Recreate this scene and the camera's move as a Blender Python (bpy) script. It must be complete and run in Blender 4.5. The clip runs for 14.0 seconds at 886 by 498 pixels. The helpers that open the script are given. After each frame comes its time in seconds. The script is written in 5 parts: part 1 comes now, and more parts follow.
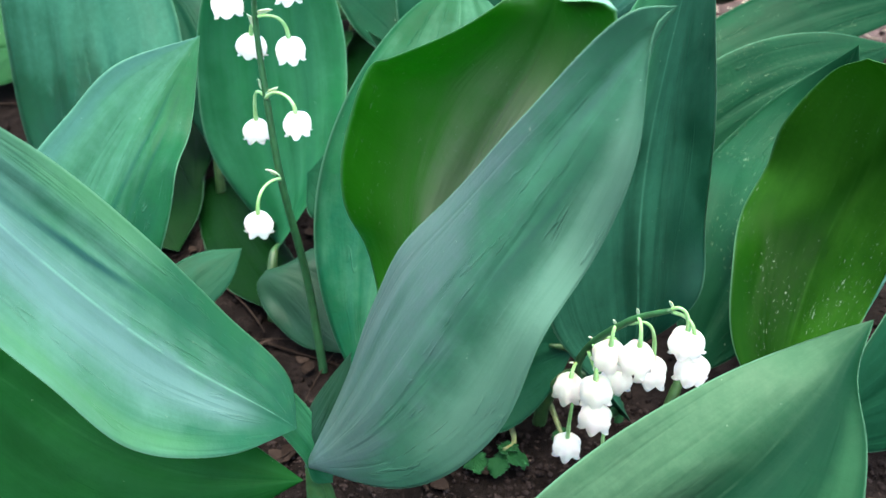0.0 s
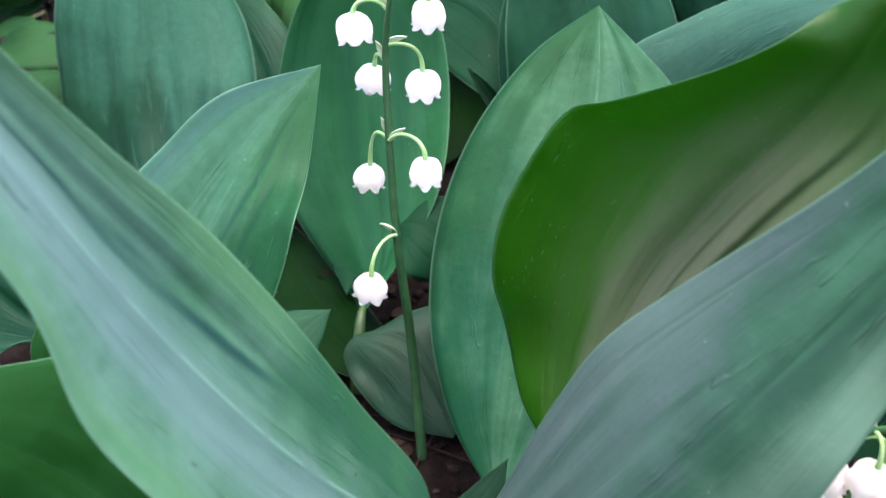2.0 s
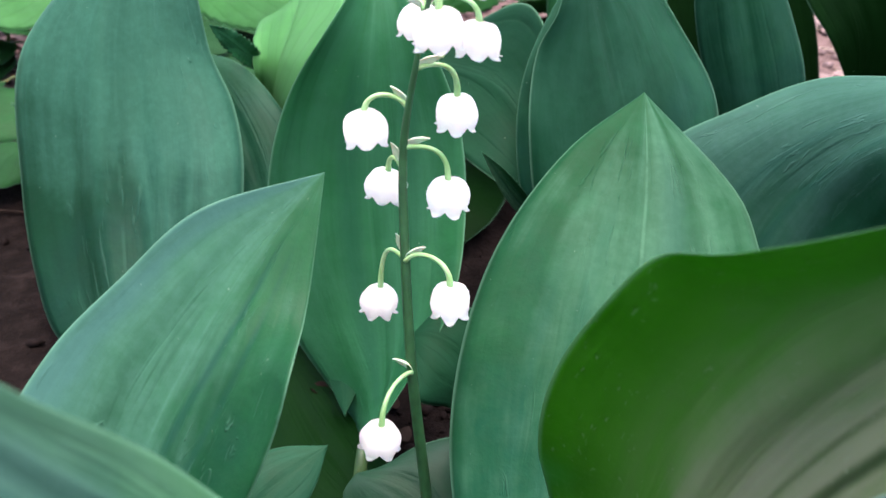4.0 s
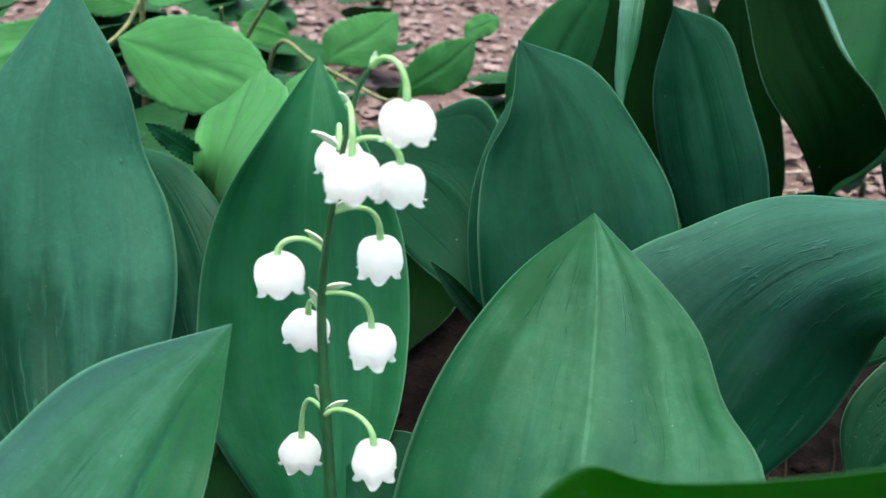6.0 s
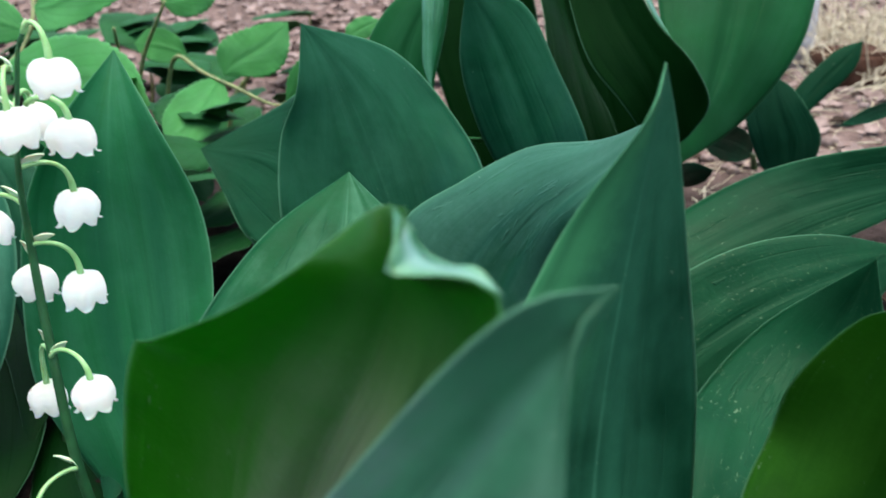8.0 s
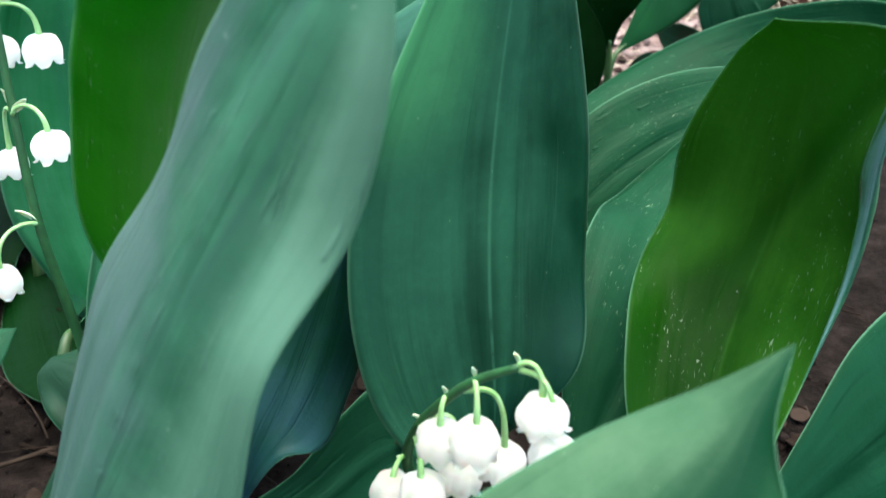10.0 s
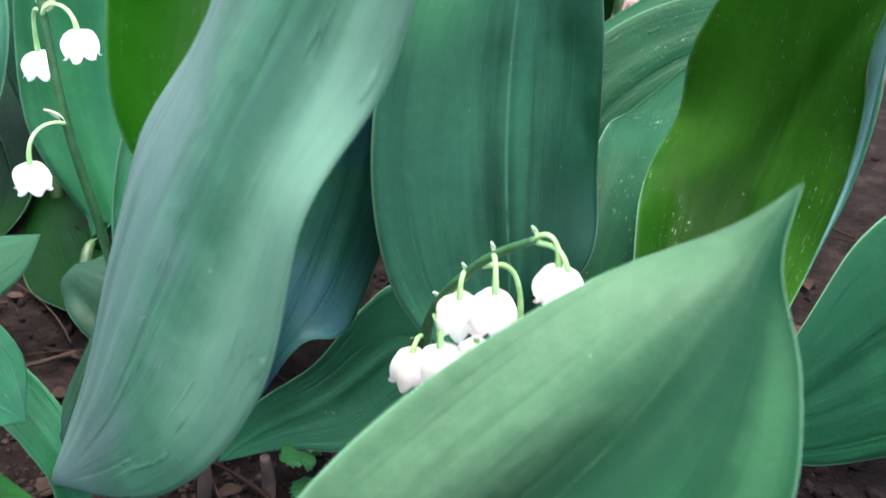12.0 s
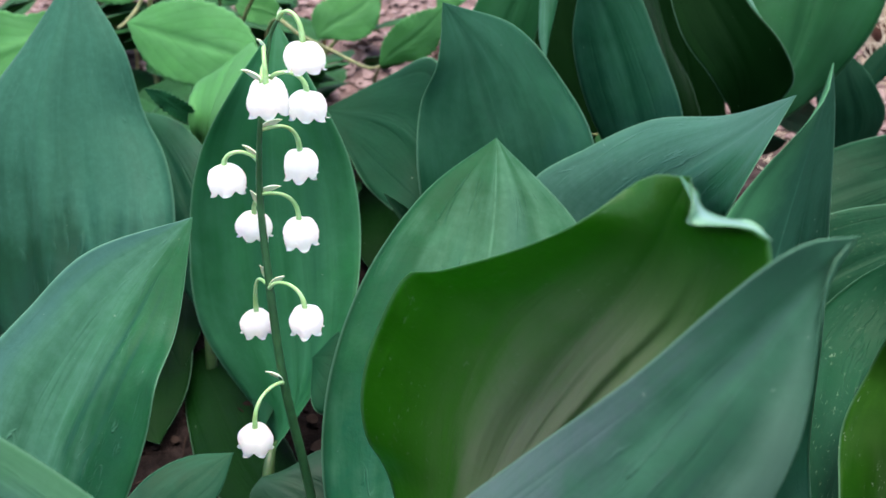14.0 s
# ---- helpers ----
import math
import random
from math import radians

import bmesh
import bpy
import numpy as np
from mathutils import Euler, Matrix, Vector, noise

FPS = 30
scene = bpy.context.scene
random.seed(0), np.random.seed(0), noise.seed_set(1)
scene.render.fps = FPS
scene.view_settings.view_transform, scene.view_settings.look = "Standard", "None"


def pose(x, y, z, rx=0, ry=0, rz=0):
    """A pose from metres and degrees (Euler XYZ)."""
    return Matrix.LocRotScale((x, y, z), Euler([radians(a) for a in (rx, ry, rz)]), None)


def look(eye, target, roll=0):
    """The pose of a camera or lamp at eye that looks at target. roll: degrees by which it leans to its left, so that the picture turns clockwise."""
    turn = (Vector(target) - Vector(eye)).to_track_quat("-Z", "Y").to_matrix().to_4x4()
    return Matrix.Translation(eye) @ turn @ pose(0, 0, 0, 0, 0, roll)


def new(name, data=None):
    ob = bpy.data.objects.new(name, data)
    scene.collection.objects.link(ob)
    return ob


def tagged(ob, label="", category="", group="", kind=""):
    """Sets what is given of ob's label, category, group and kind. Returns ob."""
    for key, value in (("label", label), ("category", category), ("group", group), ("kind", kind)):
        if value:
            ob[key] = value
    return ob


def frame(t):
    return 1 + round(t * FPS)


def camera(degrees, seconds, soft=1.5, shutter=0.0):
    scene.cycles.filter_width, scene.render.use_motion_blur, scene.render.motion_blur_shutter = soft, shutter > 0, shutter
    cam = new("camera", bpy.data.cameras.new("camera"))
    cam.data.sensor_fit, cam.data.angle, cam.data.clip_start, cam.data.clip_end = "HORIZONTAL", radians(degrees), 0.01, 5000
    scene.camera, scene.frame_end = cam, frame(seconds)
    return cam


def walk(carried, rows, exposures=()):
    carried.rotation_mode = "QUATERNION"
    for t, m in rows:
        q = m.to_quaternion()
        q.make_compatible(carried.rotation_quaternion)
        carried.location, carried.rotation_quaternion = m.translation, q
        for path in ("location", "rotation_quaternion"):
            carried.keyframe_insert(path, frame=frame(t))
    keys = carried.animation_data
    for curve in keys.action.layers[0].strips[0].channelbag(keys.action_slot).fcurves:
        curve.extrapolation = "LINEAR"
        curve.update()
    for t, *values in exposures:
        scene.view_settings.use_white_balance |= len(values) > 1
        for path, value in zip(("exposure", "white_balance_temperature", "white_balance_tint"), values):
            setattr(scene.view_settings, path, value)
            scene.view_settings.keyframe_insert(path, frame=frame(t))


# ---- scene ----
cam = camera(50.33, 14.0, soft=1.4, shutter=0.35)
cam.data.dof.use_dof, cam.data.dof.focus_distance, cam.data.dof.aperture_fstop = True, 0.205, 33.0
ROWS = [
    (0.0, 0.0003, 0.0001, 0.2062, 55.00, -0.00, -0.00),
    (0.5, -0.0073, -0.0004, 0.2056, 55.01, -0.67, 0.36),
    (1.0, -0.0276, 0.0077, 0.1972, 56.17, -1.86, 0.43),
    (1.5, -0.0384, 0.0221, 0.1977, 56.13, -1.47, 0.84),
    (2.0, -0.0372, 0.0383, 0.1893, 57.24, -2.05, 0.66),
    (4.5, -0.0487, 0.0901, 0.1828, 60.90, -3.19, -0.43),
    (5.0, -0.0503, 0.0997, 0.1865, 61.75, -3.73, -1.18),
    (5.5, -0.0465, 0.1057, 0.1884, 62.77, -3.81, -1.59),
    (6.0, -0.0369, 0.1032, 0.1907, 63.57, -3.54, -1.10),
    (6.5, -0.0266, 0.0948, 0.1932, 63.92, -2.47, 0.19),
    (7.0, -0.0069, 0.0909, 0.1941, 64.42, -0.90, -0.09),
    (7.5, 0.0086, 0.0855, 0.1893, 64.79, 0.00, -1.16),
    (8.0, 0.0214, 0.0794, 0.1860, 64.96, 0.21, -2.05),
    (8.5, 0.0309, 0.0668, 0.1784, 64.88, -0.08, -2.37),
    (9.0, 0.0357, 0.0582, 0.1716, 64.77, -0.21, -2.26),
    (11.5, 0.0295, 0.0309, 0.1403, 61.41, -1.43, -2.44),
    (12.0, 0.0297, 0.0308, 0.1456, 61.53, -1.35, -2.01),
    (12.5, 0.0195, 0.0332, 0.1662, 62.04, -1.08, -1.44),
    (13.0, 0.0084, 0.0333, 0.1830, 62.76, -0.92, -0.54),
    (13.5, -0.0016, 0.0455, 0.1997, 62.85, -0.60, -0.19),
    (14.0, -0.0104, 0.0493, 0.1997, 62.43, -0.66, -0.14),
]
EXPOSURES = [(0.0, 2.88, 7050, 4), (1.0, 2.92, 7100, 9), (1.5, 2.64, 7150, 17), (2.0, 2.52, 7250, 25), (4.5, 2.42, 7200, 22), (5.0, 2.13, 7150, 9), (6.0, 2.09, 7250, 3), (7.0, 1.97, 7150, 2), (8.0, 2.05, 7150, 1), (8.5, 2.34, 7150, 6), (9.0, 2.42, 7200, 0), (11.5, 3.13, 7050, 2), (12.0, 3.15, 7100, 15), (12.5, 2.87, 7150, 22), (13.0, 2.62, 7150, 22), (13.5, 2.32, 7200, 15), (14.0, 2.22, 7200, 17)]
walk(cam, [(t, pose(x, y, z, rx, ry, rz)) for t, x, y, z, rx, ry, rz in ROWS], EXPOSURES)

# ---- light: soft shade under an open sky ----
SUN_TURN, SUN_HEIGHT = 180.0, 86.0
world = bpy.data.worlds.new("world")
scene.world = world
world.use_nodes = True
wn = world.node_tree
sky = wn.nodes.new("ShaderNodeTexSky")
sky.sky_type, sky.sun_disc = "NISHITA", False
sky.sun_elevation, sky.sun_rotation = radians(SUN_HEIGHT), radians(SUN_TURN)
sky.air_density, sky.dust_density, sky.ozone_density = 1.0, 2.0, 1.0
wn.nodes["Background"].inputs["Strength"].default_value = 0.10
wn.links.new(sky.outputs[0], wn.nodes["Background"].inputs[0])
sun = new("sun", bpy.data.lights.new("sun", "SUN"))
sun.data.energy, sun.data.angle, sun.data.color = 1.5, radians(70), (1.0, 0.985, 0.96)
sun_from = Vector((math.sin(radians(SUN_TURN)) * math.cos(radians(SUN_HEIGHT)),
                   math.cos(radians(SUN_TURN)) * math.cos(radians(SUN_HEIGHT)), math.sin(radians(SUN_HEIGHT))))
sun.matrix_world = look(sun_from * 5, (0, 0, 0))


# ---- materials ----
class Mat:
    """A node material with short ways to add and link nodes."""

    def __init__(self, name):
        self.m = bpy.data.materials.new(name)
        self.m.use_nodes = True
        self.t = self.m.node_tree
        self.bsdf = self.t.nodes["Principled BSDF"]
        self.out = self.t.nodes["Material Output"]

    def add(self, kind, **values):
        n = self.t.nodes.new("ShaderNode" + kind)
        for key, value in values.items():
            if key == "op":
                n.operation = value
            elif key == "blend":
                n.data_type, n.blend_type = "RGBA", value
            else:
                n.inputs[key.replace("_", " ")].default_value = value
        return n

    def link(self, a, b):
        self.t.links.new(a, b)

    def maths(self, op, a, b=0.0, clamp=False):
        n = self.t.nodes.new("ShaderNodeMath")
        n.operation, n.use_clamp = op, clamp
        for slot, v in ((0, a), (1, b)):
            if isinstance(v, (int, float)):
                n.inputs[slot].default_value = v
            else:
                self.link(v, n.inputs[slot])
        return n.outputs[0]

    def ramp(self, fac, stops):
        n = self.t.nodes.new("ShaderNodeValToRGB")
        while len(n.color_ramp.elements) < len(stops):
            n.color_ramp.elements.new(0.5)
        for e, (at, col) in zip(n.color_ramp.elements, stops):
            e.position, e.color = at, (*col, 1) if len(col) == 3 else col
        self.link(fac, n.inputs[0])
        return n.outputs[0]

    def grey(self, fac, low, high):
        n = self.t.nodes.new("ShaderNodeMapRange")
        n.interpolation_type = "SMOOTHSTEP"
        n.inputs["From Min"].default_value, n.inputs["From Max"].default_value = low, high
        self.link(fac, n.inputs[0])
        return n.outputs[0]

    def mix(self, fac, a, b, blend="MIX"):
        n = self.t.nodes.new("ShaderNodeMix")
        n.data_type, n.blend_type = "RGBA", blend
        for slot, v in ((0, fac), (6, a), (7, b)):
            if isinstance(v, (int, float)):
                n.inputs[slot].default_value = v
            elif isinstance(v, tuple):
                n.inputs[slot].default_value = (*v, 1)
            else:
                self.link(v, n.inputs[slot])
        return n.outputs[2]

    def noise(self, vector, scale, detail=3.0, rough=0.55, distort=0.0):
        n = self.t.nodes.new("ShaderNodeTexNoise")
        n.inputs["Scale"].default_value, n.inputs["Detail"].default_value = scale, detail
        n.inputs["Roughness"].default_value, n.inputs["Distortion"].default_value = rough, distort
        self.link(vector, n.inputs["Vector"])
        return n.outputs[0]

    def stretched(self, vector, sx, sy, sz=1.0):
        n = self.t.nodes.new("ShaderNodeMapping")
        n.inputs["Scale"].default_value = (sx, sy, sz)
        self.link(vector, n.inputs["Vector"])
        return n.outputs[0]

    def bump(self, height, distance, strength=1.0):
        n = self.t.nodes.new("ShaderNodeBump")
        n.inputs["Strength"].default_value, n.inputs["Distance"].default_value = strength, distance
        self.link(height, n.inputs["Height"])
        self.link(n.outputs[0], self.bsdf.inputs["Normal"])
        return n.outputs[0]


LEAF_TONE = (0.75, 0.83, 0.785)  # how much of the swatch colours a living leaf gives back


def leaf_material(name, deep, bright, bloom, bloom_amount, glow, glow_share, rough, net=False, rib_share=0.08, tint=None, tint_share=0.55, side=0.0, gloss=0.22, scars=0.0, heart=0.0, fade=0.0, ridges=0.0, bare=(), grain=1.0, shaded_base=0.0):
    """A leaf: green flesh that lets light through, soft creases and dashes along its veins, a mottled waxy bloom, a
    pale margin.
    side: how far the bloom keeps to one half of the blade, also to paint a lit and a shaded half; scars: how many pale
    pecks it has;
    heart: a greyish sky sheen painted along the middle of the blade; fade: how far the bloom thins out towards the tip,
    also to paint lit and shaded ends;
    ridges: pale wavy puckers along the veins; bare: bands (v, half width, from u, to u, share, slant) that paint the
    shade of a fold, or sheen, lit parts and tinted margins in a colour of their own;
    grain: how streaky the bloom is along the veins; shaded_base: how far the base's glow is dimmed, for the shade of
    plants behind."""
    m = Mat(name)
    uv = m.add("UVMap").outputs[0]
    at = m.add("TexCoord").outputs["Object"]
    who = m.add("ObjectInfo").outputs["Random"]
    xyz = m.add("SeparateXYZ")
    m.link(uv, xyz.inputs[0])
    u, v = xyz.outputs[0], xyz.outputs[1]
    moved = m.add("VectorMath", op="ADD")
    m.link(uv, moved.inputs[0])
    m.link(m.maths("MULTIPLY", who, 37.0), moved.inputs[1])
    own = moved.outputs[0]
    cloud = m.noise(at, 24.0, 3.0, 0.5, 0.6)
    patch = m.noise(at, 85.0, 6.0, 0.68, 0.15)
    fine = m.noise(at, 420.0, 4.0, 0.65)
    band = m.noise(m.stretched(own, 1.5, 4.4), 1.0, 4.0, 0.56, 0.7)
    crease = m.noise(m.stretched(own, 1.8, 9.0), 1.0, 3.0, 0.5, 0.4)
    dash = m.noise(m.stretched(own, 6.0, 60.0), 1.0, 3.0, 0.6, 0.15)
    ends = m.maths("MULTIPLY", m.grey(u, 0.02, 0.25), m.grey(m.maths("SUBTRACT", 1.0, u), 0.05, 0.40))
    flesh = m.mix(m.grey(cloud, 0.3, 0.7), deep, bright)
    if tint:
        spread = m.maths("ADD", m.noise(at, 17.0, 4.0, 0.6, 0.5), m.maths("MULTIPLY", m.maths("SUBTRACT", 0.45, u), 0.30))
        flesh = m.mix(m.maths("MULTIPLY", m.grey(spread, 0.42, 0.66), tint_share), flesh, tint)
    flesh = m.mix(m.maths("MULTIPLY", m.grey(fine, 0.35, 0.75), 0.25), flesh, tuple(c * 0.6 for c in deep))
    flesh = m.mix(m.maths("MULTIPLY", m.grey(patch, 0.45, 0.70), 0.35), flesh, tuple(c * 1.35 for c in bright))
    flesh = m.mix(m.maths("MULTIPLY", who, 0.25), flesh, tuple(c * 1.2 for c in bright))
    drift = m.maths("ADD", m.maths("MULTIPLY", m.noise(at, 46.0, 5.0, 0.6, 0.4), 0.45), m.maths("MULTIPLY", band, 0.55))
    # drawing the bloom to one half or end also paints lit and shaded parts
    if side:
        drift = m.maths("ADD", drift, m.maths("MULTIPLY", m.maths("SUBTRACT", v, 0.5), side))
    if fade:
        drift = m.maths("SUBTRACT", drift, m.maths("MULTIPLY", m.maths("SUBTRACT", u, 0.45), fade))
    streak = m.noise(m.stretched(own, 2.2, 14.0), 1.0, 2.0, 0.5, 0.3)
    lies = m.grey(drift, 0.36, 0.64)
    thin = m.maths("ADD", m.maths("MULTIPLY", lies, 0.7), 0.3)
    wax = m.maths("ADD", m.maths("MULTIPLY", m.maths("MULTIPLY", m.grey(streak, 0.25, 0.80), m.grey(patch, 0.28, 0.66)), 0.14 + 0.14 * grain), m.maths("MULTIPLY", m.grey(fine, 0.36, 0.72), 0.24))
    wax = m.maths("ADD", m.maths("MULTIPLY", lies, 0.70), m.maths("MULTIPLY", wax, thin))
    colour = m.mix(m.maths("MULTIPLY", wax, bloom_amount, True), flesh, bloom)
    if net:
        side_vein = m.maths("ADD", m.maths("MULTIPLY", u, 19.0), m.maths("MULTIPLY", m.maths("ABSOLUTE", m.maths("SUBTRACT", v, 0.5)), -22.0))
        ridge = m.maths("ABSOLUTE", m.maths("SINE", side_vein))
        colour = m.mix(m.maths("MULTIPLY", m.maths("SUBTRACT", 1.0, m.grey(ridge, 0.0, 0.30)), 0.35), colour, tuple(c * 0.6 for c in deep))
    # sky sheen painted into the colour along the blade's middle
    if heart:
        core = m.maths("SUBTRACT", 1.0, m.grey(m.maths("ABSOLUTE", m.maths("SUBTRACT", v, 0.58)), 0.10, 0.48))
        core = m.maths("MULTIPLY", m.maths("MULTIPLY", core, ends), m.grey(drift, 0.30, 0.58))
        colour = m.mix(m.maths("MULTIPLY", core, heart, True), colour, (0.28, 0.305, 0.21))
    # soft creases with their shade put into the colour, and short pale dashes along the veins for rubbed bloom and lit
    # ridges
    groove = m.maths("MULTIPLY", m.maths("SUBTRACT", 1.0, m.grey(crease, 0.28, 0.44)), ends)
    colour = m.mix(m.maths("MULTIPLY", groove, 0.16), colour, tuple(c * 0.7 for c in deep))
    # bands put the shade of folds, or sheen and margin tints, into the colour
    for v0, wide, u0, u1, share, slant, *shade in bare:
        line = m.maths("SUBTRACT", m.maths("SUBTRACT", v, v0), m.maths("MULTIPLY", m.maths("SUBTRACT", u, 0.5), slant))
        line = m.maths("ABSOLUTE", m.maths("ADD", line, m.maths("MULTIPLY", m.maths("SUBTRACT", patch, 0.5), wide * 0.9)))
        worn = m.maths("MULTIPLY", m.maths("SUBTRACT", 1.0, m.grey(line, wide * 0.1, wide)), m.maths("MULTIPLY", m.grey(u, u0, u0 + 0.14), m.maths("SUBTRACT", 1.0, m.grey(u, u1 - 0.14, u1))))
        even = min(0.75, wide * 2.6)
        worn = m.maths("MULTIPLY", worn, m.maths("ADD", m.maths("MULTIPLY", m.grey(m.noise(m.stretched(own, 3.0, 9.0), 1.0, 3.0, 0.55, 0.8), 0.28, 0.56), 1.0 - even), even))
        colour = m.mix(m.maths("MULTIPLY", worn, share, True), colour, shade[0] if shade else tint or deep)
    veins = m.noise(m.stretched(own, 0.7, 48.0), 1.0, 2.0, 0.5)
    colour = m.mix(m.maths("MULTIPLY", m.maths("MULTIPLY", m.grey(veins, 0.52, 0.66), ends), 0.07), colour, tuple(c * 0.7 for c in deep))
    rubbed = m.maths("MULTIPLY", m.maths("MULTIPLY", m.grey(dash, 0.58, 0.72), m.grey(patch, 0.50, 0.64)), ends)
    colour = m.mix(m.maths("MULTIPLY", rubbed, 0.10 * grain), colour, tuple(min(1.0, c * 1.3 + 0.05) for c in bloom))
    pucker = None
    if ridges:
        waves = m.noise(m.stretched(own, 9.0, 20.0), 1.0, 3.0, 0.55, 1.2)
        pucker = m.maths("MULTIPLY", m.grey(waves, 0.57, 0.66), m.grey(m.noise(m.stretched(own, 3.0, 5.0), 1.0, 2.0), 0.50, 0.62))
        colour = m.mix(m.maths("MULTIPLY", pucker, ridges), colour, tuple(min(1.0, c * 1.35 + 0.04) for c in bloom))
        colour = m.mix(m.maths("MULTIPLY", m.maths("MULTIPLY", m.grey(waves, 0.44, 0.36), 1.0), ridges * 0.35), colour, tuple(c * 0.6 for c in deep))
    middle = m.maths("ABSOLUTE", m.maths("SUBTRACT", v, 0.5))
    rib = m.maths("SUBTRACT", 1.0, m.grey(middle, 0.002, 0.011))
    rib = m.maths("MULTIPLY", rib, m.grey(patch, 0.36, 0.54))
    rim = m.grey(middle, 0.488, 0.498)
    colour = m.mix(m.maths("MULTIPLY", rib, rib_share), colour, tuple(min(1.0, c * 1.4 + 0.03) for c in bloom))
    colour = m.mix(m.maths("MULTIPLY", rim, 0.36), colour, (0.20, 0.42, 0.28))
    specks = m.noise(at, 900.0, 2.0, 0.4)
    colour = m.mix(m.maths("MULTIPLY", m.grey(specks, 0.785, 0.80), 0.3), colour, (0.45, 0.55, 0.42))
    if scars:
        pecks = m.noise(m.stretched(own, 75.0, 70.0), 1.0, 3.0, 0.6, 0.8)
        where = m.grey(m.noise(m.stretched(own, 3.5, 3.0), 1.0, 2.0), 0.47, 0.60)
        colour = m.mix(m.maths("MULTIPLY", m.maths("MULTIPLY", m.grey(pecks, 0.635, 0.68), where), scars), colour, (0.34, 0.46, 0.30))
    colour = m.mix(1.0, colour, LEAF_TONE, "MULTIPLY")
    m.link(colour, m.bsdf.inputs["Base Color"])
    shine = m.maths("ADD", m.maths("MULTIPLY", m.grey(patch, 0.3, 0.7), 0.12), rough - 0.06)
    m.link(m.maths("ADD", shine, m.maths("MULTIPLY", wax, 0.08)), m.bsdf.inputs["Roughness"])
    m.bsdf.inputs["Specular IOR Level"].default_value = gloss * 0.8
    if net:
        cells = m.add("TexVoronoi", Scale=240.0)
        m.link(at, cells.inputs["Vector"])
        relief = m.maths("ADD", m.maths("POWER", ridge, 0.35), m.maths("MULTIPLY", cells.outputs[0], 0.5))
        normal = m.bump(m.maths("ADD", relief, m.maths("MULTIPLY", patch, 2.0)), 0.0002, 0.5)
    else:
        relief = m.maths("ADD", m.maths("MULTIPLY", m.maths("MULTIPLY", band, ends), 1.0), m.maths("MULTIPLY", groove, -0.34))
        relief = m.maths("ADD", relief, m.maths("ADD", m.maths("MULTIPLY", patch, 0.52), m.maths("MULTIPLY", veins, 0.045)))
        relief = m.maths("ADD", relief, m.maths("MULTIPLY", m.maths("MULTIPLY", dash, ends), 0.03))
        if pucker:
            relief = m.maths("ADD", relief, m.maths("MULTIPLY", pucker, 0.55))
        normal = m.bump(relief, 0.0013, 0.5)
    through_leaf = m.add("BsdfTranslucent")
    glow = tuple(c * k for c, k in zip(glow, LEAF_TONE))
    # the glow's fall towards the base paints the shade of plants behind
    dimmed = m.maths("ADD", m.maths("MULTIPLY", m.grey(band, 0.3, 0.7), 0.18), m.maths("MULTIPLY", m.maths("SUBTRACT", 1.0, m.grey(u, 0.15, 0.9)), shaded_base))
    m.link(m.mix(dimmed, glow, tuple(c * 0.25 for c in glow)), through_leaf.inputs["Color"])
    m.link(normal, through_leaf.inputs["Normal"])
    both = m.add("MixShader", Fac=glow_share)
    m.link(m.bsdf.outputs[0], both.inputs[1])
    m.link(through_leaf.outputs[0], both.inputs[2])
    m.link(both.outputs[0], m.out.inputs["Surface"])
    return m.m


LEAF = leaf_material("lily_leaf", (0.003, 0.052, 0.019), (0.006, 0.080, 0.029), (0.072, 0.200, 0.126), 0.75, (0.010, 0.17, 0.008), 0.20, 0.48, tint=(0.002, 0.070, 0.045), gloss=0.08, side=0.25, ridges=0.08, grain=0.4, rib_share=0.25, bare=((0.63, 0.12, 0.05, 0.92, 0.4, 0.0, (0.016, 0.070, 0.056)), (0.34, 0.05, 0.05, 0.80, 0.4, 0.1), (0.22, 0.04, 0.05, 0.70, 0.3, 0.1)))
LEAF_FRESH = leaf_material("lily_leaf_fresh", (0.004, 0.072, 0.024), (0.008, 0.115, 0.038), (0.044, 0.200, 0.116), 0.5, (0.012, 0.18, 0.008), 0.20, 0.48, gloss=0.16, tint=(0.003, 0.066, 0.036), tint_share=0.4, grain=0.4, bare=((0.40, 0.10, 0.05, 0.85, 0.45, 0.0), (0.72, 0.08, 0.10, 0.80, 0.35, 0.1)))
LEAF_TEAL = leaf_material("lily_leaf_teal", (0.001, 0.042, 0.018), (0.003, 0.064, 0.027), (0.030, 0.140, 0.088), 0.5, (0.008, 0.13, 0.010), 0.18, 0.48, tint=(0.002, 0.048, 0.040), gloss=0.16, grain=0.4)
# fade paints whitish highlights into the upper half, a darker lower half
LEAF_BROAD = leaf_material("lily_leaf_broad", (0.001, 0.030, 0.013), (0.002, 0.050, 0.021), (0.046, 0.190, 0.132), 0.66, (0.008, 0.12, 0.010), 0.16, 0.46, side=0.25, fade=-0.95, tint=(0.002, 0.046, 0.040), gloss=0.16, ridges=0.15, grain=0.8)
# side and the pale band paint the left half lit, the right shaded
LEAF_RIBBED = leaf_material("lily_leaf_ribbed", (0.001, 0.025, 0.013), (0.002, 0.038, 0.019), (0.030, 0.150, 0.092), 0.66, (0.006, 0.09, 0.008), 0.16, 0.46, rib_share=0.30, tint=(0.001, 0.034, 0.032), tint_share=0.4, side=-0.40, gloss=0.22, fade=-0.5, grain=0.4, bare=((0.0, 0.50, 0.58, 1.25, 0.9, 0.0, (0.062, 0.265, 0.120)),))
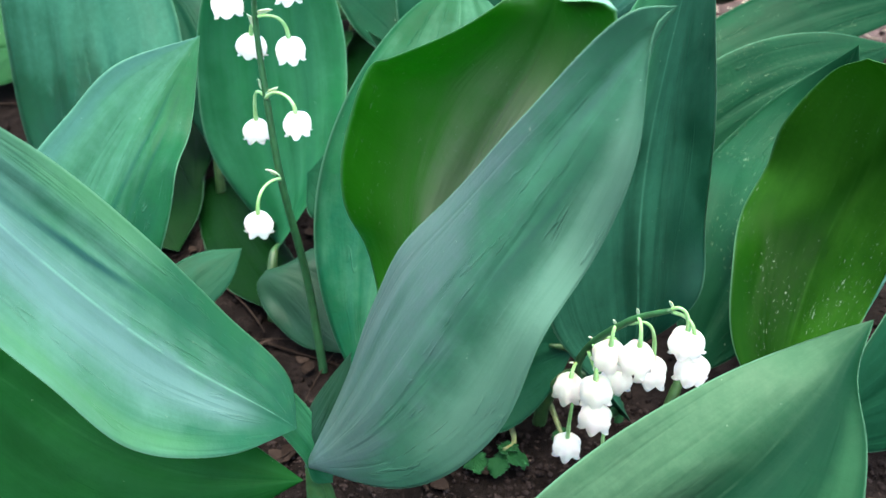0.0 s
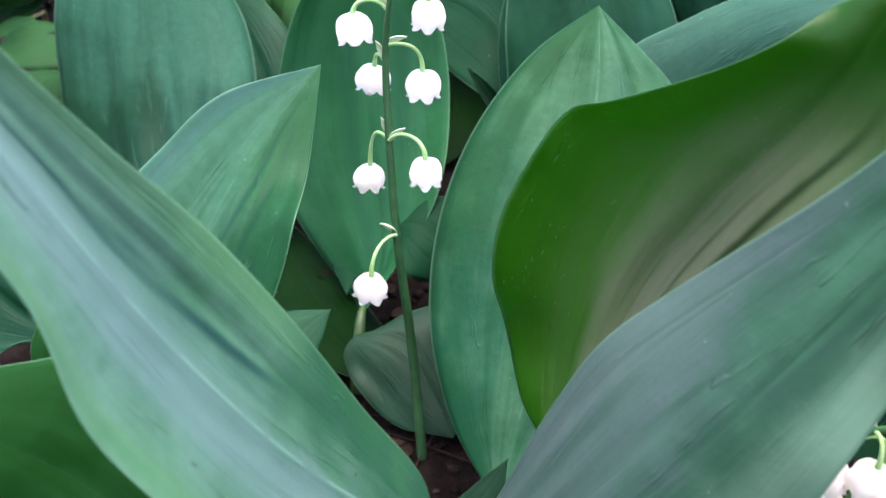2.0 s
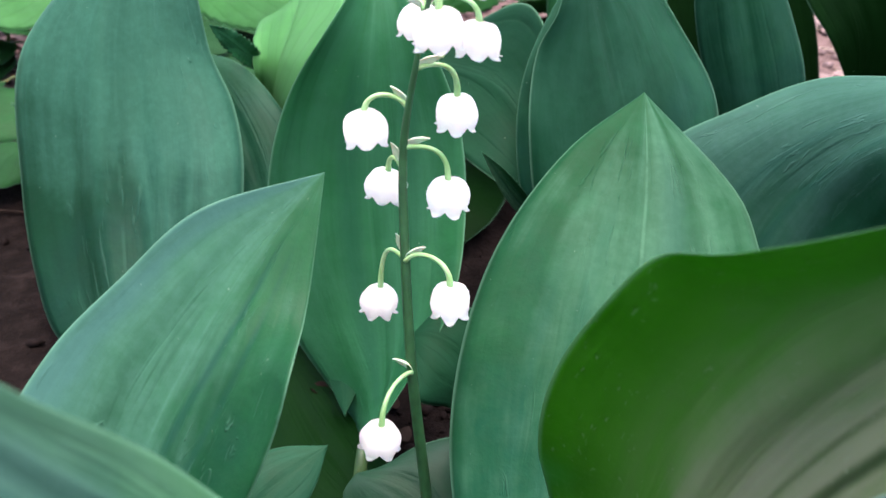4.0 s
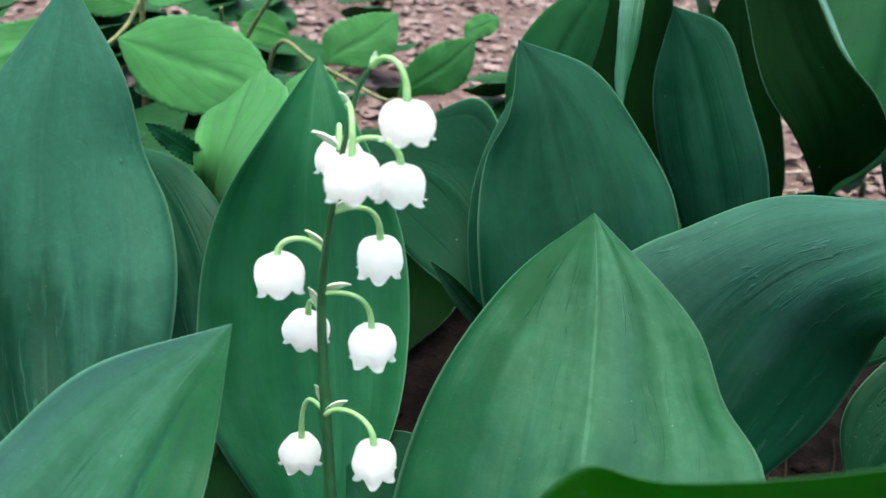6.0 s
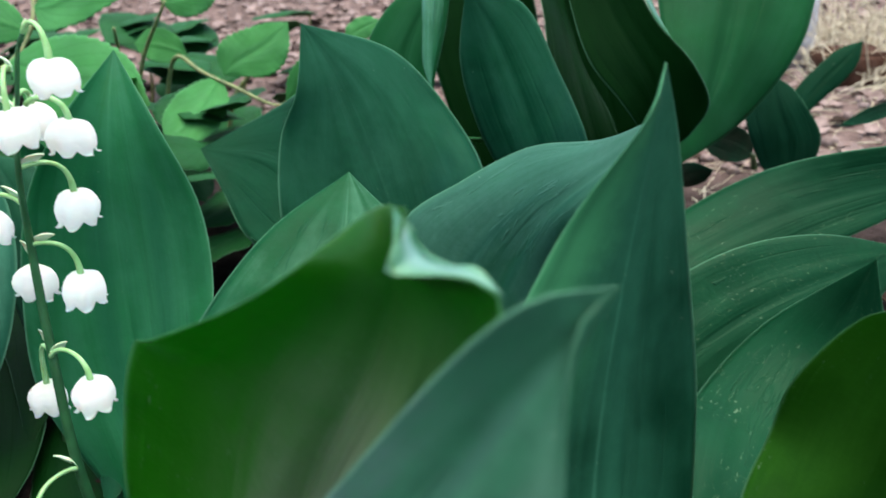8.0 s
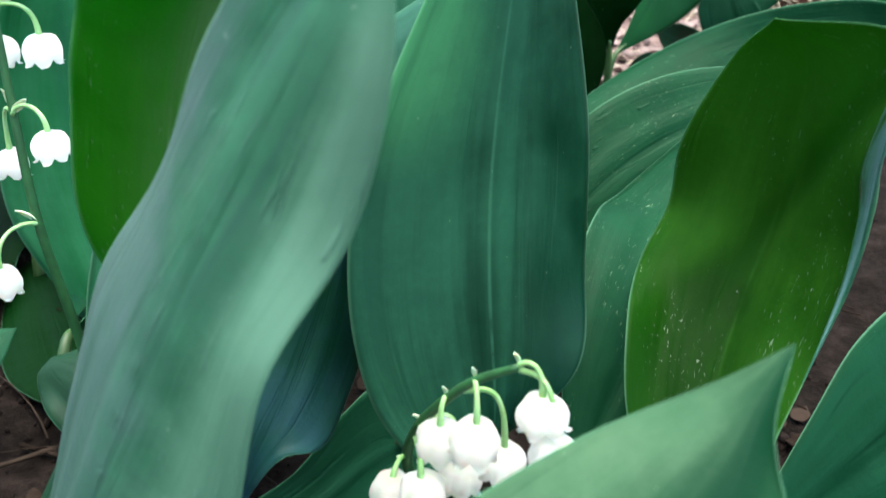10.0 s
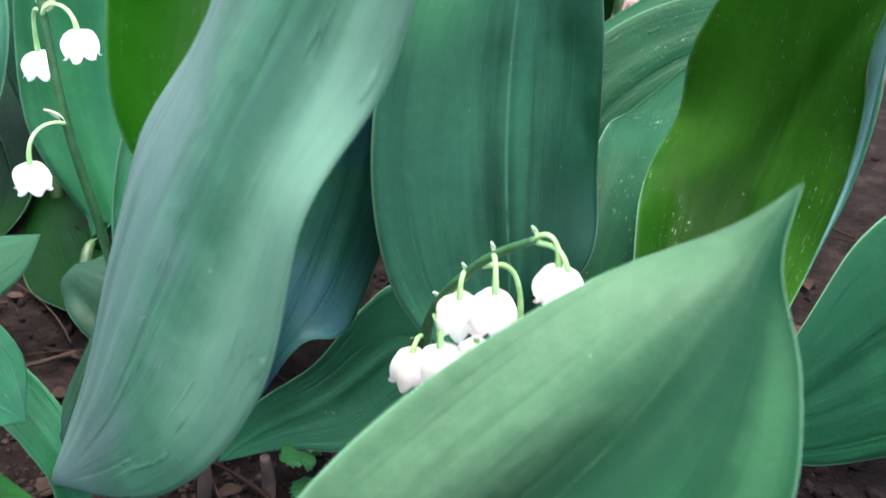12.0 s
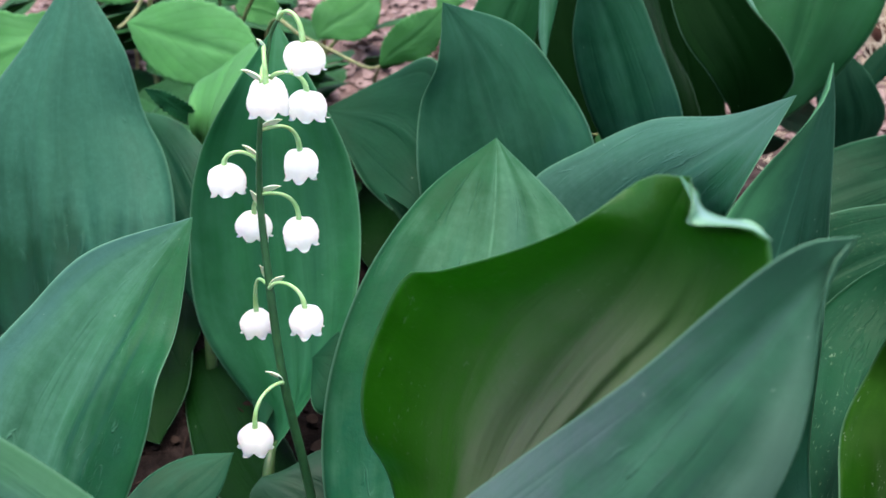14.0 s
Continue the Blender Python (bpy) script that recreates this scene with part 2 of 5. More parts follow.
# bands paint the midrib's pale highlight and the dark shade in its creases
LEAF_WAXY = leaf_material("lily_leaf_waxy", (0.018, 0.130, 0.064), (0.036, 0.195, 0.085), (0.155, 0.345, 0.270), 0.82, (0.02, 0.16, 0.02), 0.16, 0.38, rib_share=0.6, tint=(0.006, 0.080, 0.078), gloss=0.7, fade=-0.5, ridges=0.04, grain=0.4, side=-0.12, bare=((0.42, 0.26, 0.05, 1.0, 0.75, 0.15, (0.200, 0.345, 0.365)), (0.97, 0.16, 0.30, 1.0, 0.6, 0.0, (0.120, 0.330, 0.160)), (0.06, 0.10, 0.15, 0.95, 0.5, 0.0, (0.100, 0.300, 0.120)), (0.74, 0.055, 0.50, 0.86, 0.95, -0.35, (0.006, 0.070, 0.072)), (0.68, 0.045, 0.30, 0.62, 0.9, -0.35, (0.006, 0.070, 0.072)), (0.64, 0.05, 0.30, 0.75, 0.7, 0.0)))
LEAF_MID = leaf_material("lily_leaf_mid", (0.003, 0.064, 0.022), (0.006, 0.105, 0.034), (0.080, 0.235, 0.165), 0.68, (0.012, 0.16, 0.008), 0.16, 0.48, tint=(0.003, 0.060, 0.042), side=-0.30, gloss=0.2, ridges=0.20, grain=0.3, bare=((0.04, 0.20, 0.30, 1.1, 0.6, 0.0, (0.060, 0.170, 0.165)), (0.60, 0.035, 0.25, 0.95, 0.6, 0.15), (0.72, 0.03, 0.30, 0.90, 0.5, 0.15)))
# the lit left part and the valley's shade are put into the colour
LEAF_NEAR = leaf_material("lily_leaf_near", (0.003, 0.036, 0.016), (0.006, 0.060, 0.024), (0.112, 0.210, 0.124), 0.56, (0.012, 0.16, 0.008), 0.16, 0.46, tint=(0.005, 0.042, 0.020), side=-0.75, tint_share=0.6, gloss=0.15, grain=0.4, bare=((0.52, 0.28, -0.10, 1.02, 0.9, 0.40), (0.66, 0.34, -0.20, 0.60, 0.8, 0.30), (0.90, 0.12, 0.1, 0.9, 0.5, 0.0, (0.045, 0.145, 0.068))))
# sheen on ridges, shaded folds and the sky-lit right side are painted in
LEAF_UNDER = leaf_material("lily_leaf_underside", (0.022, 0.100, 0.058), (0.043, 0.162, 0.096), (0.101, 0.154, 0.162), 0.88, (0.02, 0.15, 0.02), 0.16, 0.40, side=-0.62, tint=(0.032, 0.094, 0.074), gloss=0.28, fade=0.8, ridges=0.05, grain=0.5, bare=((0.90, 0.30, 0.25, 0.95, 0.6, 0.0, (0.150, 0.270, 0.205)), (0.22, 0.05, 0.08, 0.55, 0.5, 0.0), (0.40, 0.05, 0.15, 0.70, 0.4, -0.1), (0.15, 0.035, 0.05, 0.55, 0.45, 0.0, (0.15, 0.205, 0.215)), (0.31, 0.04, 0.10, 0.45, 0.35, -0.05, (0.14, 0.195, 0.205)), (0.30, 0.10, 0.72, 1.0, 0.7, 0.2), (0.55, 0.03, 0.45, 0.85, 0.6, 0.35), (0.38, 0.025, 0.40, 0.72, 0.6, 0.30), (0.10, 0.06, 0.20, 0.60, 0.5, 0.1, (0.085, 0.120, 0.130))))
# colour carries sky sheen, shade in the creases and top, a backlit left half
LEAF_INNER = leaf_material("lily_leaf_young", (0.005, 0.102, 0.001), (0.011, 0.155, 0.002), (0.10, 0.19, 0.05), 0.2, (0.016, 0.34, 0.001), 0.46, 0.36, gloss=0.6, heart=1.0, grain=0.6, scars=0.35, bare=((0.45, 0.60, 0.74, 1.4, 0.5, 0.0, (0.004, 0.060, 0.002)), (0.22, 0.34, 0.05, 0.78, 0.5, 0.0, (0.055, 0.260, 0.018)), (0.52, 0.05, 0.25, 0.80, 0.5, 0.55, (0.30, 0.31, 0.225)), (0.42, 0.04, 0.35, 0.75, 0.4, 0.55, (0.26, 0.29, 0.19)), (0.70, 0.035, 0.30, 0.88, 0.85, 0.12, (0.003, 0.026, 0.002)), (0.60, 0.02, 0.40, 0.80, 0.6, 0.12, (0.006, 0.045, 0.003))))
# dark base and diagonal band are shade put into colour and glow
LEAF_TROUGH = leaf_material("lily_leaf_trough", (0.007, 0.058, 0.003), (0.020, 0.090, 0.007), (0.062, 0.215, 0.022), 0.65, (0.080, 0.33, 0.022), 0.31, 0.46, scars=0.6, fade=-1.0, gloss=0.07, bare=((0.46, 0.16, -0.10, 1.10, 0.65, 1.6), (0.30, 0.45, -0.30, 0.52, 0.9, 0.0, (0.005, 0.036, 0.002)), (0.06, 0.10, 0.0, 0.60, 0.8, 0.0), (0.80, 0.20, 0.55, 1.2, 0.35, 0.0, (0.030, 0.150, 0.012))), grain=0.2, shaded_base=0.9)
# lily leaf made near-black: the deep shade around it is in the colour
LEAF_DEEP_SHADE = leaf_material("lily_leaf_deep_shade", (0.0006, 0.012, 0.0018), (0.0012, 0.018, 0.0024), (0.002, 0.026, 0.004), 0.23, (0.006, 0.09, 0.001), 0.1, 0.5, gloss=0.06, grain=0.2)
LEAF_GREEN = leaf_material("lily_leaf_green", (0.002, 0.042, 0.006), (0.004, 0.062, 0.009), (0.018, 0.120, 0.040), 0.4, (0.010, 0.13, 0.004), 0.18, 0.5, gloss=0.10, grain=0.4)
# its grey-blue bloom also paints in the sky's sheen
LEAF_LEAN = leaf_material("lily_leaf_leaning", (0.003, 0.060, 0.028), (0.006, 0.092, 0.042), (0.070, 0.185, 0.155), 0.58, (0.010, 0.17, 0.008), 0.20, 0.46, tint=(0.004, 0.070, 0.052), gloss=0.25, side=-0.4, fade=-0.3, ridges=0.12, grain=0.5, bare=((0.55, 0.05, 0.2, 0.9, 0.5, 0.1), (0.35, 0.06, 0.2, 0.8, 0.4, 0.1)))
LEAF_BACK = leaf_material("lily_leaf_back", (0.003, 0.052, 0.015), (0.006, 0.078, 0.022), (0.026, 0.125, 0.060), 0.45, (0.010, 0.15, 0.006), 0.2, 0.48, gloss=0.12, grain=0.3, bare=((0.45, 0.10, 0.1, 0.95, 0.6, 0.0), (0.70, 0.08, 0.1, 0.95, 0.4, 0.0)))
LEAF_ROUND = leaf_material("lily_leaf_round", (0.004, 0.032, 0.015), (0.008, 0.050, 0.023), (0.036, 0.080, 0.064), 0.5, (0.01, 0.10, 0.01), 0.15, 0.46, tint=(0.008, 0.050, 0.030), gloss=0.2, grain=0.3)
LEAF_BLUE = leaf_material("lily_leaf_blue", (0.002, 0.050, 0.022), (0.004, 0.075, 0.032), (0.050, 0.135, 0.195), 0.5, (0.008, 0.10, 0.010), 0.15, 0.5, tint=(0.010, 0.048, 0.100), tint_share=0.95)
LEAF_PECKED = leaf_material("lily_leaf_pecked", (0.002, 0.031, 0.013), (0.004, 0.049, 0.020), (0.018, 0.082, 0.044), 0.38, (0.006, 0.10, 0.008), 0.14, 0.46, scars=0.3, gloss=0.1, ridges=0.05, grain=0.3)
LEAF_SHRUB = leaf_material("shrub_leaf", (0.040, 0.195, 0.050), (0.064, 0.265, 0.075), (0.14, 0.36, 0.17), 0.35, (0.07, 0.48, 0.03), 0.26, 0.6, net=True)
# darker copy of the shrub leaf, with the understorey's shade in its colour
LEAF_SHADED = leaf_material("shrub_leaf_shaded", (0.006, 0.060, 0.014), (0.010, 0.092, 0.022), (0.035, 0.15, 0.06), 0.35, (0.014, 0.17, 0.012), 0.25, 0.6, net=True)
LEAF_DARK = leaf_material("weed_leaf", (0.001, 0.028, 0.012), (0.003, 0.042, 0.018), (0.012, 0.075, 0.045), 0.40, (0.006, 0.09, 0.010), 0.15, 0.6, gloss=0.08, grain=0.3)


def stem_material(name, low, high, rough):
    m = Mat(name)
    at = m.add("TexCoord").outputs["Object"]
    n = m.noise(at, 240.0, 3.0)
    m.link(m.mix(m.grey(n, 0.3, 0.7), low, high), m.bsdf.inputs["Base Color"])
    m.bsdf.inputs["Roughness"].default_value = rough
    m.bsdf.inputs["Subsurface Weight"].default_value = 0.15
    m.bsdf.inputs["Subsurface Scale"].default_value = 0.001
    m.bump(n, 0.0002, 0.5)
    return m.m


STALK = stem_material("stalk_green", (0.008, 0.064, 0.018), (0.016, 0.098, 0.030), 0.6)
PEDICEL = stem_material("pedicel_green", (0.20, 0.42, 0.14), (0.32, 0.56, 0.26), 0.5)
BRACT = stem_material("bract_pale", (0.50, 0.66, 0.44), (0.68, 0.80, 0.60), 0.5)
SHEATH = stem_material("sheath", (0.014, 0.052, 0.014), (0.036, 0.090, 0.024), 0.5)
SHEATH_FRESH = stem_material("sheath_fresh", (0.014, 0.075, 0.020), (0.036, 0.115, 0.034), 0.5)
SHEATH_DRY = stem_material("sheath_dry", (0.012, 0.008, 0.006), (0.045, 0.026, 0.020), 0.7)
TWIG = stem_material("twig_bark", (0.10, 0.13, 0.05), (0.22, 0.24, 0.10), 0.6)


def petal_material():
    m = Mat("bell_white")
    at = m.add("TexCoord").outputs["Object"]
    xyz = m.add("SeparateXYZ")
    m.link(at, xyz.inputs[0])
    n = m.noise(at, 700.0, 3.0)
    col = m.mix(m.grey(n, 0.3, 0.75), (0.92, 0.92, 0.91), (0.97, 0.97, 0.96))
    top = m.grey(xyz.outputs[2], -0.0006, 0.0002)
    col = m.mix(m.maths("MULTIPLY", top, 0.5), col, (0.72, 0.82, 0.52))
    m.link(col, m.bsdf.inputs["Base Color"])
    m.bsdf.inputs["Roughness"].default_value = 0.55
    m.bsdf.inputs["Subsurface Weight"].default_value = 0.35
    m.bsdf.inputs["Subsurface Scale"].default_value = 0.0012
    m.bump(n, 0.00015, 0.5)
    thin = m.add("BsdfTranslucent", Color=(0.97, 0.96, 0.95, 1))
    both = m.add("MixShader", Fac=0.68)
    m.link(m.bsdf.outputs[0], both.inputs[1])
    m.link(thin.outputs[0], both.inputs[2])
    m.link(both.outputs[0], m.out.inputs["Surface"])
    return m.m


PETAL = petal_material()


def earth_material(name, dark, mid, pale, scale=1.0, bump=0.004, random_tint=0.0, dry=None):
    m = Mat(name)
    at = m.add("TexCoord").outputs["Object"]
    big = m.noise(at, 9.0 * scale, 4.0)
    small = m.noise(at, 110.0 * scale, 6.0, 0.7)
    grain = m.noise(at, 700.0 * scale, 3.0, 0.7)
    col = m.ramp(small, [(0.25, dark), (0.5, mid), (0.78, pale)])
    col = m.mix(m.maths("MULTIPLY", m.grey(big, 0.35, 0.7), 0.45), col, dark)
    col = m.mix(m.maths("MULTIPLY", m.grey(grain, 0.5, 0.8), 0.35), col, pale)
    if random_tint:
        who = m.add("NewGeometry").outputs["Random Per Island"]
        col = m.mix(m.maths("MULTIPLY", who, random_tint), col, pale)
        col = m.mix(m.maths("MULTIPLY", m.maths("FRACT", m.maths("MULTIPLY", who, 7.31)), random_tint), col, dark)
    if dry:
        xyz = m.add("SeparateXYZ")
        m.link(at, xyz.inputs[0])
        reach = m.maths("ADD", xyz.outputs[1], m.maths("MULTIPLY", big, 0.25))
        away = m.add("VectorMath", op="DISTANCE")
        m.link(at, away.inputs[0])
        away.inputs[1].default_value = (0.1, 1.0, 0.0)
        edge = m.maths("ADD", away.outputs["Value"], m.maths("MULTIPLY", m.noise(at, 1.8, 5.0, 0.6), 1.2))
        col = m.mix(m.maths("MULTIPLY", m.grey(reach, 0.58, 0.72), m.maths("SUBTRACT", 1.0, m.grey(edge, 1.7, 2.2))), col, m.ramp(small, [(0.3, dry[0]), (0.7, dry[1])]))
    m.link(col, m.bsdf.inputs["Base Color"])
    m.bsdf.inputs["Roughness"].default_value = 0.92
    m.bsdf.inputs["Specular IOR Level"].default_value = 0.05
    m.bump(m.maths("ADD", small, m.maths("MULTIPLY", grain, 0.4)), bump, 0.8)
    return m.m


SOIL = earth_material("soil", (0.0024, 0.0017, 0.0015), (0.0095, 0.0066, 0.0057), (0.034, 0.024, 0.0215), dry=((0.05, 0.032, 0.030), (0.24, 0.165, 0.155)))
# crumbs darkened in the colour for the shade between the shoots
CRUMB_SHADED = earth_material("soil_crumb_shaded", (0.004, 0.003, 0.0027), (0.009, 0.0062, 0.0056), (0.032, 0.0225, 0.021), 2.0, 0.0006, 0.35)
# the same soil at the open front, in a paler lit colour
CRUMB_PALE = earth_material("soil_crumb_lit", (0.010, 0.007, 0.0062), (0.024, 0.0165, 0.015), (0.070, 0.050, 0.046), 2.0, 0.0005, 0.3)
MULCH = earth_material("dry_mulch", (0.10, 0.068, 0.064), (0.25, 0.178, 0.170), (0.44, 0.34, 0.33), 2.0, 0.001, 0.4)
LITTER = earth_material("dead_leaf", (0.008, 0.005, 0.004), (0.020, 0.013, 0.010), (0.075, 0.052, 0.042), 1.5, 0.0008, 0.5)
STRAW = earth_material("straw", (0.30, 0.24, 0.17), (0.50, 0.44, 0.34), (0.72, 0.66, 0.55), 1.0, 0.0004, 0.5)
BRICK = earth_material("brick_clay", (0.030, 0.014, 0.010), (0.060, 0.029, 0.021), (0.12, 0.07, 0.055), 1.2, 0.0015)
STONE = earth_material("pale_stone", (0.30, 0.29, 0.31), (0.48, 0.46, 0.50), (0.66, 0.64, 0.68), 0.5, 0.0015)


# ---- building helpers ----
def mesh_of(name, verts, faces, material, uvs=None, smooth=True):
    me = bpy.data.meshes.new(name)
    me.from_pydata([tuple(v) for v in verts], [], [tuple(f) for f in faces])
    if uvs is not None:
        layer = me.uv_layers.new(name="UVMap")
        idx = np.empty(len(me.loops), dtype=np.int32)
        me.loops.foreach_get("vertex_index", idx)
        layer.data.foreach_set("uv", np.asarray(uvs, dtype=np.float32)[idx].ravel())
    if smooth:
        me.polygons.foreach_set("use_smooth", [True] * len(me.polygons))
    me.materials.append(material)
    me.update()
    return me


def part(name, mesh, parent, label=""):
    """One mesh object under a thing or a part; its mesh is given in world metres."""
    ob = new(name, mesh)
    ob.parent = parent
    ob.matrix_parent_inverse = parent.matrix_world.inverted()
    return tagged(ob, label) if label else ob


def thing(name, at, label, category, group=""):
    ob = new(name)
    ob.empty_display_size = 0.01
    ob.matrix_world = Matrix.Translation(at)
    bpy.context.view_layer.update()
    return tagged(ob, label, category, group)


def spline(points, count):
    """Centripetal Catmull-Rom through the points."""
    p = np.asarray(points, float)
    gap = np.sqrt(np.linalg.norm(np.diff(p, axis=0), axis=1)) + 1e-9
    q = np.vstack([2 * p[0] - p[1], p, 2 * p[-1] - p[-2]])
    t = np.r_[0, np.cumsum(np.r_[gap[0], gap, gap[-1]])]
    out = []
    for u in np.linspace(t[1], t[-2], count):
        i = min(max(int(np.searchsorted(t, u, "right")) - 1, 1), len(p) - 1)
        p0, p1, p2, p3 = q[i - 1:i + 3]
        t0, t1, t2, t3 = t[i - 1:i + 3]
        a1 = ((t1 - u) * p0 + (u - t0) * p1) / (t1 - t0)
        a2 = ((t2 - u) * p1 + (u - t1) * p2) / (t2 - t1)
        a3 = ((t3 - u) * p2 + (u - t2) * p3) / (t3 - t2)
        b1 = ((t2 - u) * a1 + (u - t0) * a2) / (t2 - t0)
        b2 = ((t3 - u) * a2 + (u - t1) * a3) / (t3 - t1)
        out.append(((t2 - u) * b1 + (u - t1) * b2) / (t2 - t1))
    return np.array(out)


def evenly(curve):
    """The same curve with its points at even distances."""
    d = np.r_[0, np.cumsum(np.linalg.norm(np.diff(curve, axis=0), axis=1))]
    at = np.linspace(0, d[-1], len(curve))
    return np.stack([np.interp(at, d, curve[:, k]) for k in range(3)], -1)


def eased(curve, reach):
    """The curve without its short bends; the ends stay."""
    k = np.exp(-0.5 * (np.arange(-2 * reach, 2 * reach + 1) / reach) ** 2)
    k = k / k.sum()
    n = 2 * reach
    long = np.vstack([2 * curve[0] - curve[n:0:-1], curve, 2 * curve[-1] - curve[-2:-n - 2:-1]])
    return np.stack([np.convolve(long[:, a], k, "valid") for a in range(3)], -1)


def unit(v):
    return v / (np.linalg.norm(v, axis=-1, keepdims=True) + 1e-12)


def tube(points, radii, material, name="stem", count=20, sides=10, flat=1.0):
    """A tapered round stem along a smooth curve."""
    c = spline(points, count)
    r = np.interp(np.linspace(0, 1, count), np.linspace(0, 1, len(radii)), radii)
    t = unit(np.gradient(c, axis=0))
    n = np.cross(t[0], (0.3, 0.9, 0.2))
    n = n / np.linalg.norm(n)
    verts, faces = [], []
    for i in range(count):
        n = n - t[i] * (n @ t[i])
        n = n / np.linalg.norm(n)
        b = np.cross(t[i], n)
        for k in range(sides):
            a = 2 * math.pi * k / sides
            verts.append(c[i] + r[i] * (math.cos(a) * n + flat * math.sin(a) * b))
    for i in range(count - 1):
        for k in range(sides):
            a, b = i * sides + k, i * sides + (k + 1) % sides
            faces.append((a, b, b + sides, a + sides))
    faces.append(tuple(range(sides))[::-1])
    faces.append(tuple(range((count - 1) * sides, count * sides)))
    return mesh_of(name, verts, faces, material)


def leaf_mesh(base, tip, left, right, material, cup=0.1, fold=0.02, wave=0.0, pleat=0.004, nu=48, nv=22, thick=0.00035, seed=0, name="leaf", teeth=0, keel=0.0, dents=()):
    """A leaf lofted between its two margins. cup: how far the middle stands out, as a share of the width; fold: the groove
    along the midrib; wave: how far the margins undulate; pleat: the depth of the parallel folds;
    keel: how sharply the halves fold along the midrib; dents: hollows (u, v, du, dv, depth, slant) as shares of length and width."""
    lc, rc = (evenly(spline([base, *side, tip], 4 * nu + 1))[::4] for side in (left, right))
    ls, rs = eased(lc, nu // 7), eased(rc, nu // 7)
    if teeth:
        saw = (np.linspace(0, teeth, nu + 1) % 1.0) * np.sin(math.pi * np.linspace(0, 1, nu + 1)) ** 0.5
        out = unit(rc - lc) * saw[:, None] * 0.0011
        lc, rc = lc - out, rc + out
    across = rs - ls
    width = np.linalg.norm(across, axis=1)
    along = np.gradient((ls + rs) / 2, axis=0)
    nrm = unit(np.cross(across, along))
    k = max(2, nu // 10)
    nrm[:k], nrm[-k:] = nrm[k], nrm[-k - 1]
    for _ in range(14):
        nrm[1:-1] = unit(nrm[:-2] + 2 * nrm[1:-1] + nrm[2:])
    s = np.linspace(0, 1, nv + 1)
    u = np.linspace(0, 1, nu + 1)
    rng = np.random.RandomState(seed + 11)
    ph = rng.rand(6) * 6.28
    bow = 4 * s * (1 - s)
    groove = np.exp(-((s - 0.5) / 0.05) ** 2)
    env = np.sin(math.pi * np.clip(s, 0, 1)) ** 0.5
    pl = env * (np.cos(s * 6.28 * 2.3 + ph[0]) + 0.45 * np.cos(s * 6.28 * 4.1 + ph[1]) + 0.12 * np.cos(s * 6.28 * 8.0 + ph[2]))
    w = width[:, None]
    off = w * (cup * bow - fold * groove)[None] + w * pleat * pl[None] * (np.sin(math.pi * u)[:, None] ** 0.6)
    off = off + w * keel * (1 - np.sqrt((2 * s - 1) ** 2 + 0.01))[None] * np.sin(math.pi * u)[:, None] ** 0.5
    for u0, v0, du, dv, depth, slant in dents:
        off = off + w * depth * np.exp(-((u[:, None] - u0) / du) ** 2 - ((s[None] - v0 - slant * (u[:, None] - u0)) / dv) ** 2) * env[None]
    edge = (np.abs(2 * s - 1) ** 2.2)[None]
    off = off + wave * edge * np.sin(math.pi * u)[:, None] * (np.sin(u * 13 + ph[2])[:, None] + 0.7 * np.sin(u[:, None] * 23 + ph[3] + 2.0 * (s[None] > 0.5)))
    soft = np.sin(u * 7 + ph[4])[:, None] * np.sin(s * 4 + ph[5])[None]
    off = off + w * 0.012 * soft * env[None]
    grid = ls[:, None] + across[:, None] * s[None, :, None] + nrm[:, None] * off[..., None]
    grid = grid + (lc - ls)[:, None] * ((1 - s) ** 4)[None, :, None] + (rc - rs)[:, None] * (s ** 4)[None, :, None]
    du, dv = np.gradient(grid, axis=0), np.gradient(grid, axis=1)
    vn = unit(np.cross(dv, du))
    vn[:1], vn[-1:] = nrm[:1, None], nrm[-1:, None]
    half = thick / 2 * (0.25 + 0.75 * env)[None, :, None]
    front, back = grid + vn * half, grid - vn * half
    verts = np.concatenate([front.reshape(-1, 3), back.reshape(-1, 3)])
    uv = np.stack(np.meshgrid(u, s, indexing="ij"), -1).reshape(-1, 2)
    n, row = (nu + 1) * (nv + 1), nv + 1
    faces = []
    for i in range(nu):
        for j in range(nv):
            a = i * row + j
            faces.append((a, a + 1, a + row + 1, a + row))
            faces.append((n + a, n + a + row, n + a + row + 1, n + a + 1))
        for a, b in ((i * row, (i + 1) * row), ((i + 1) * row + nv, i * row + nv)):
            faces.append((a, b, n + b, n + a))
    return mesh_of(name, verts, faces, material, np.concatenate([uv, uv]))


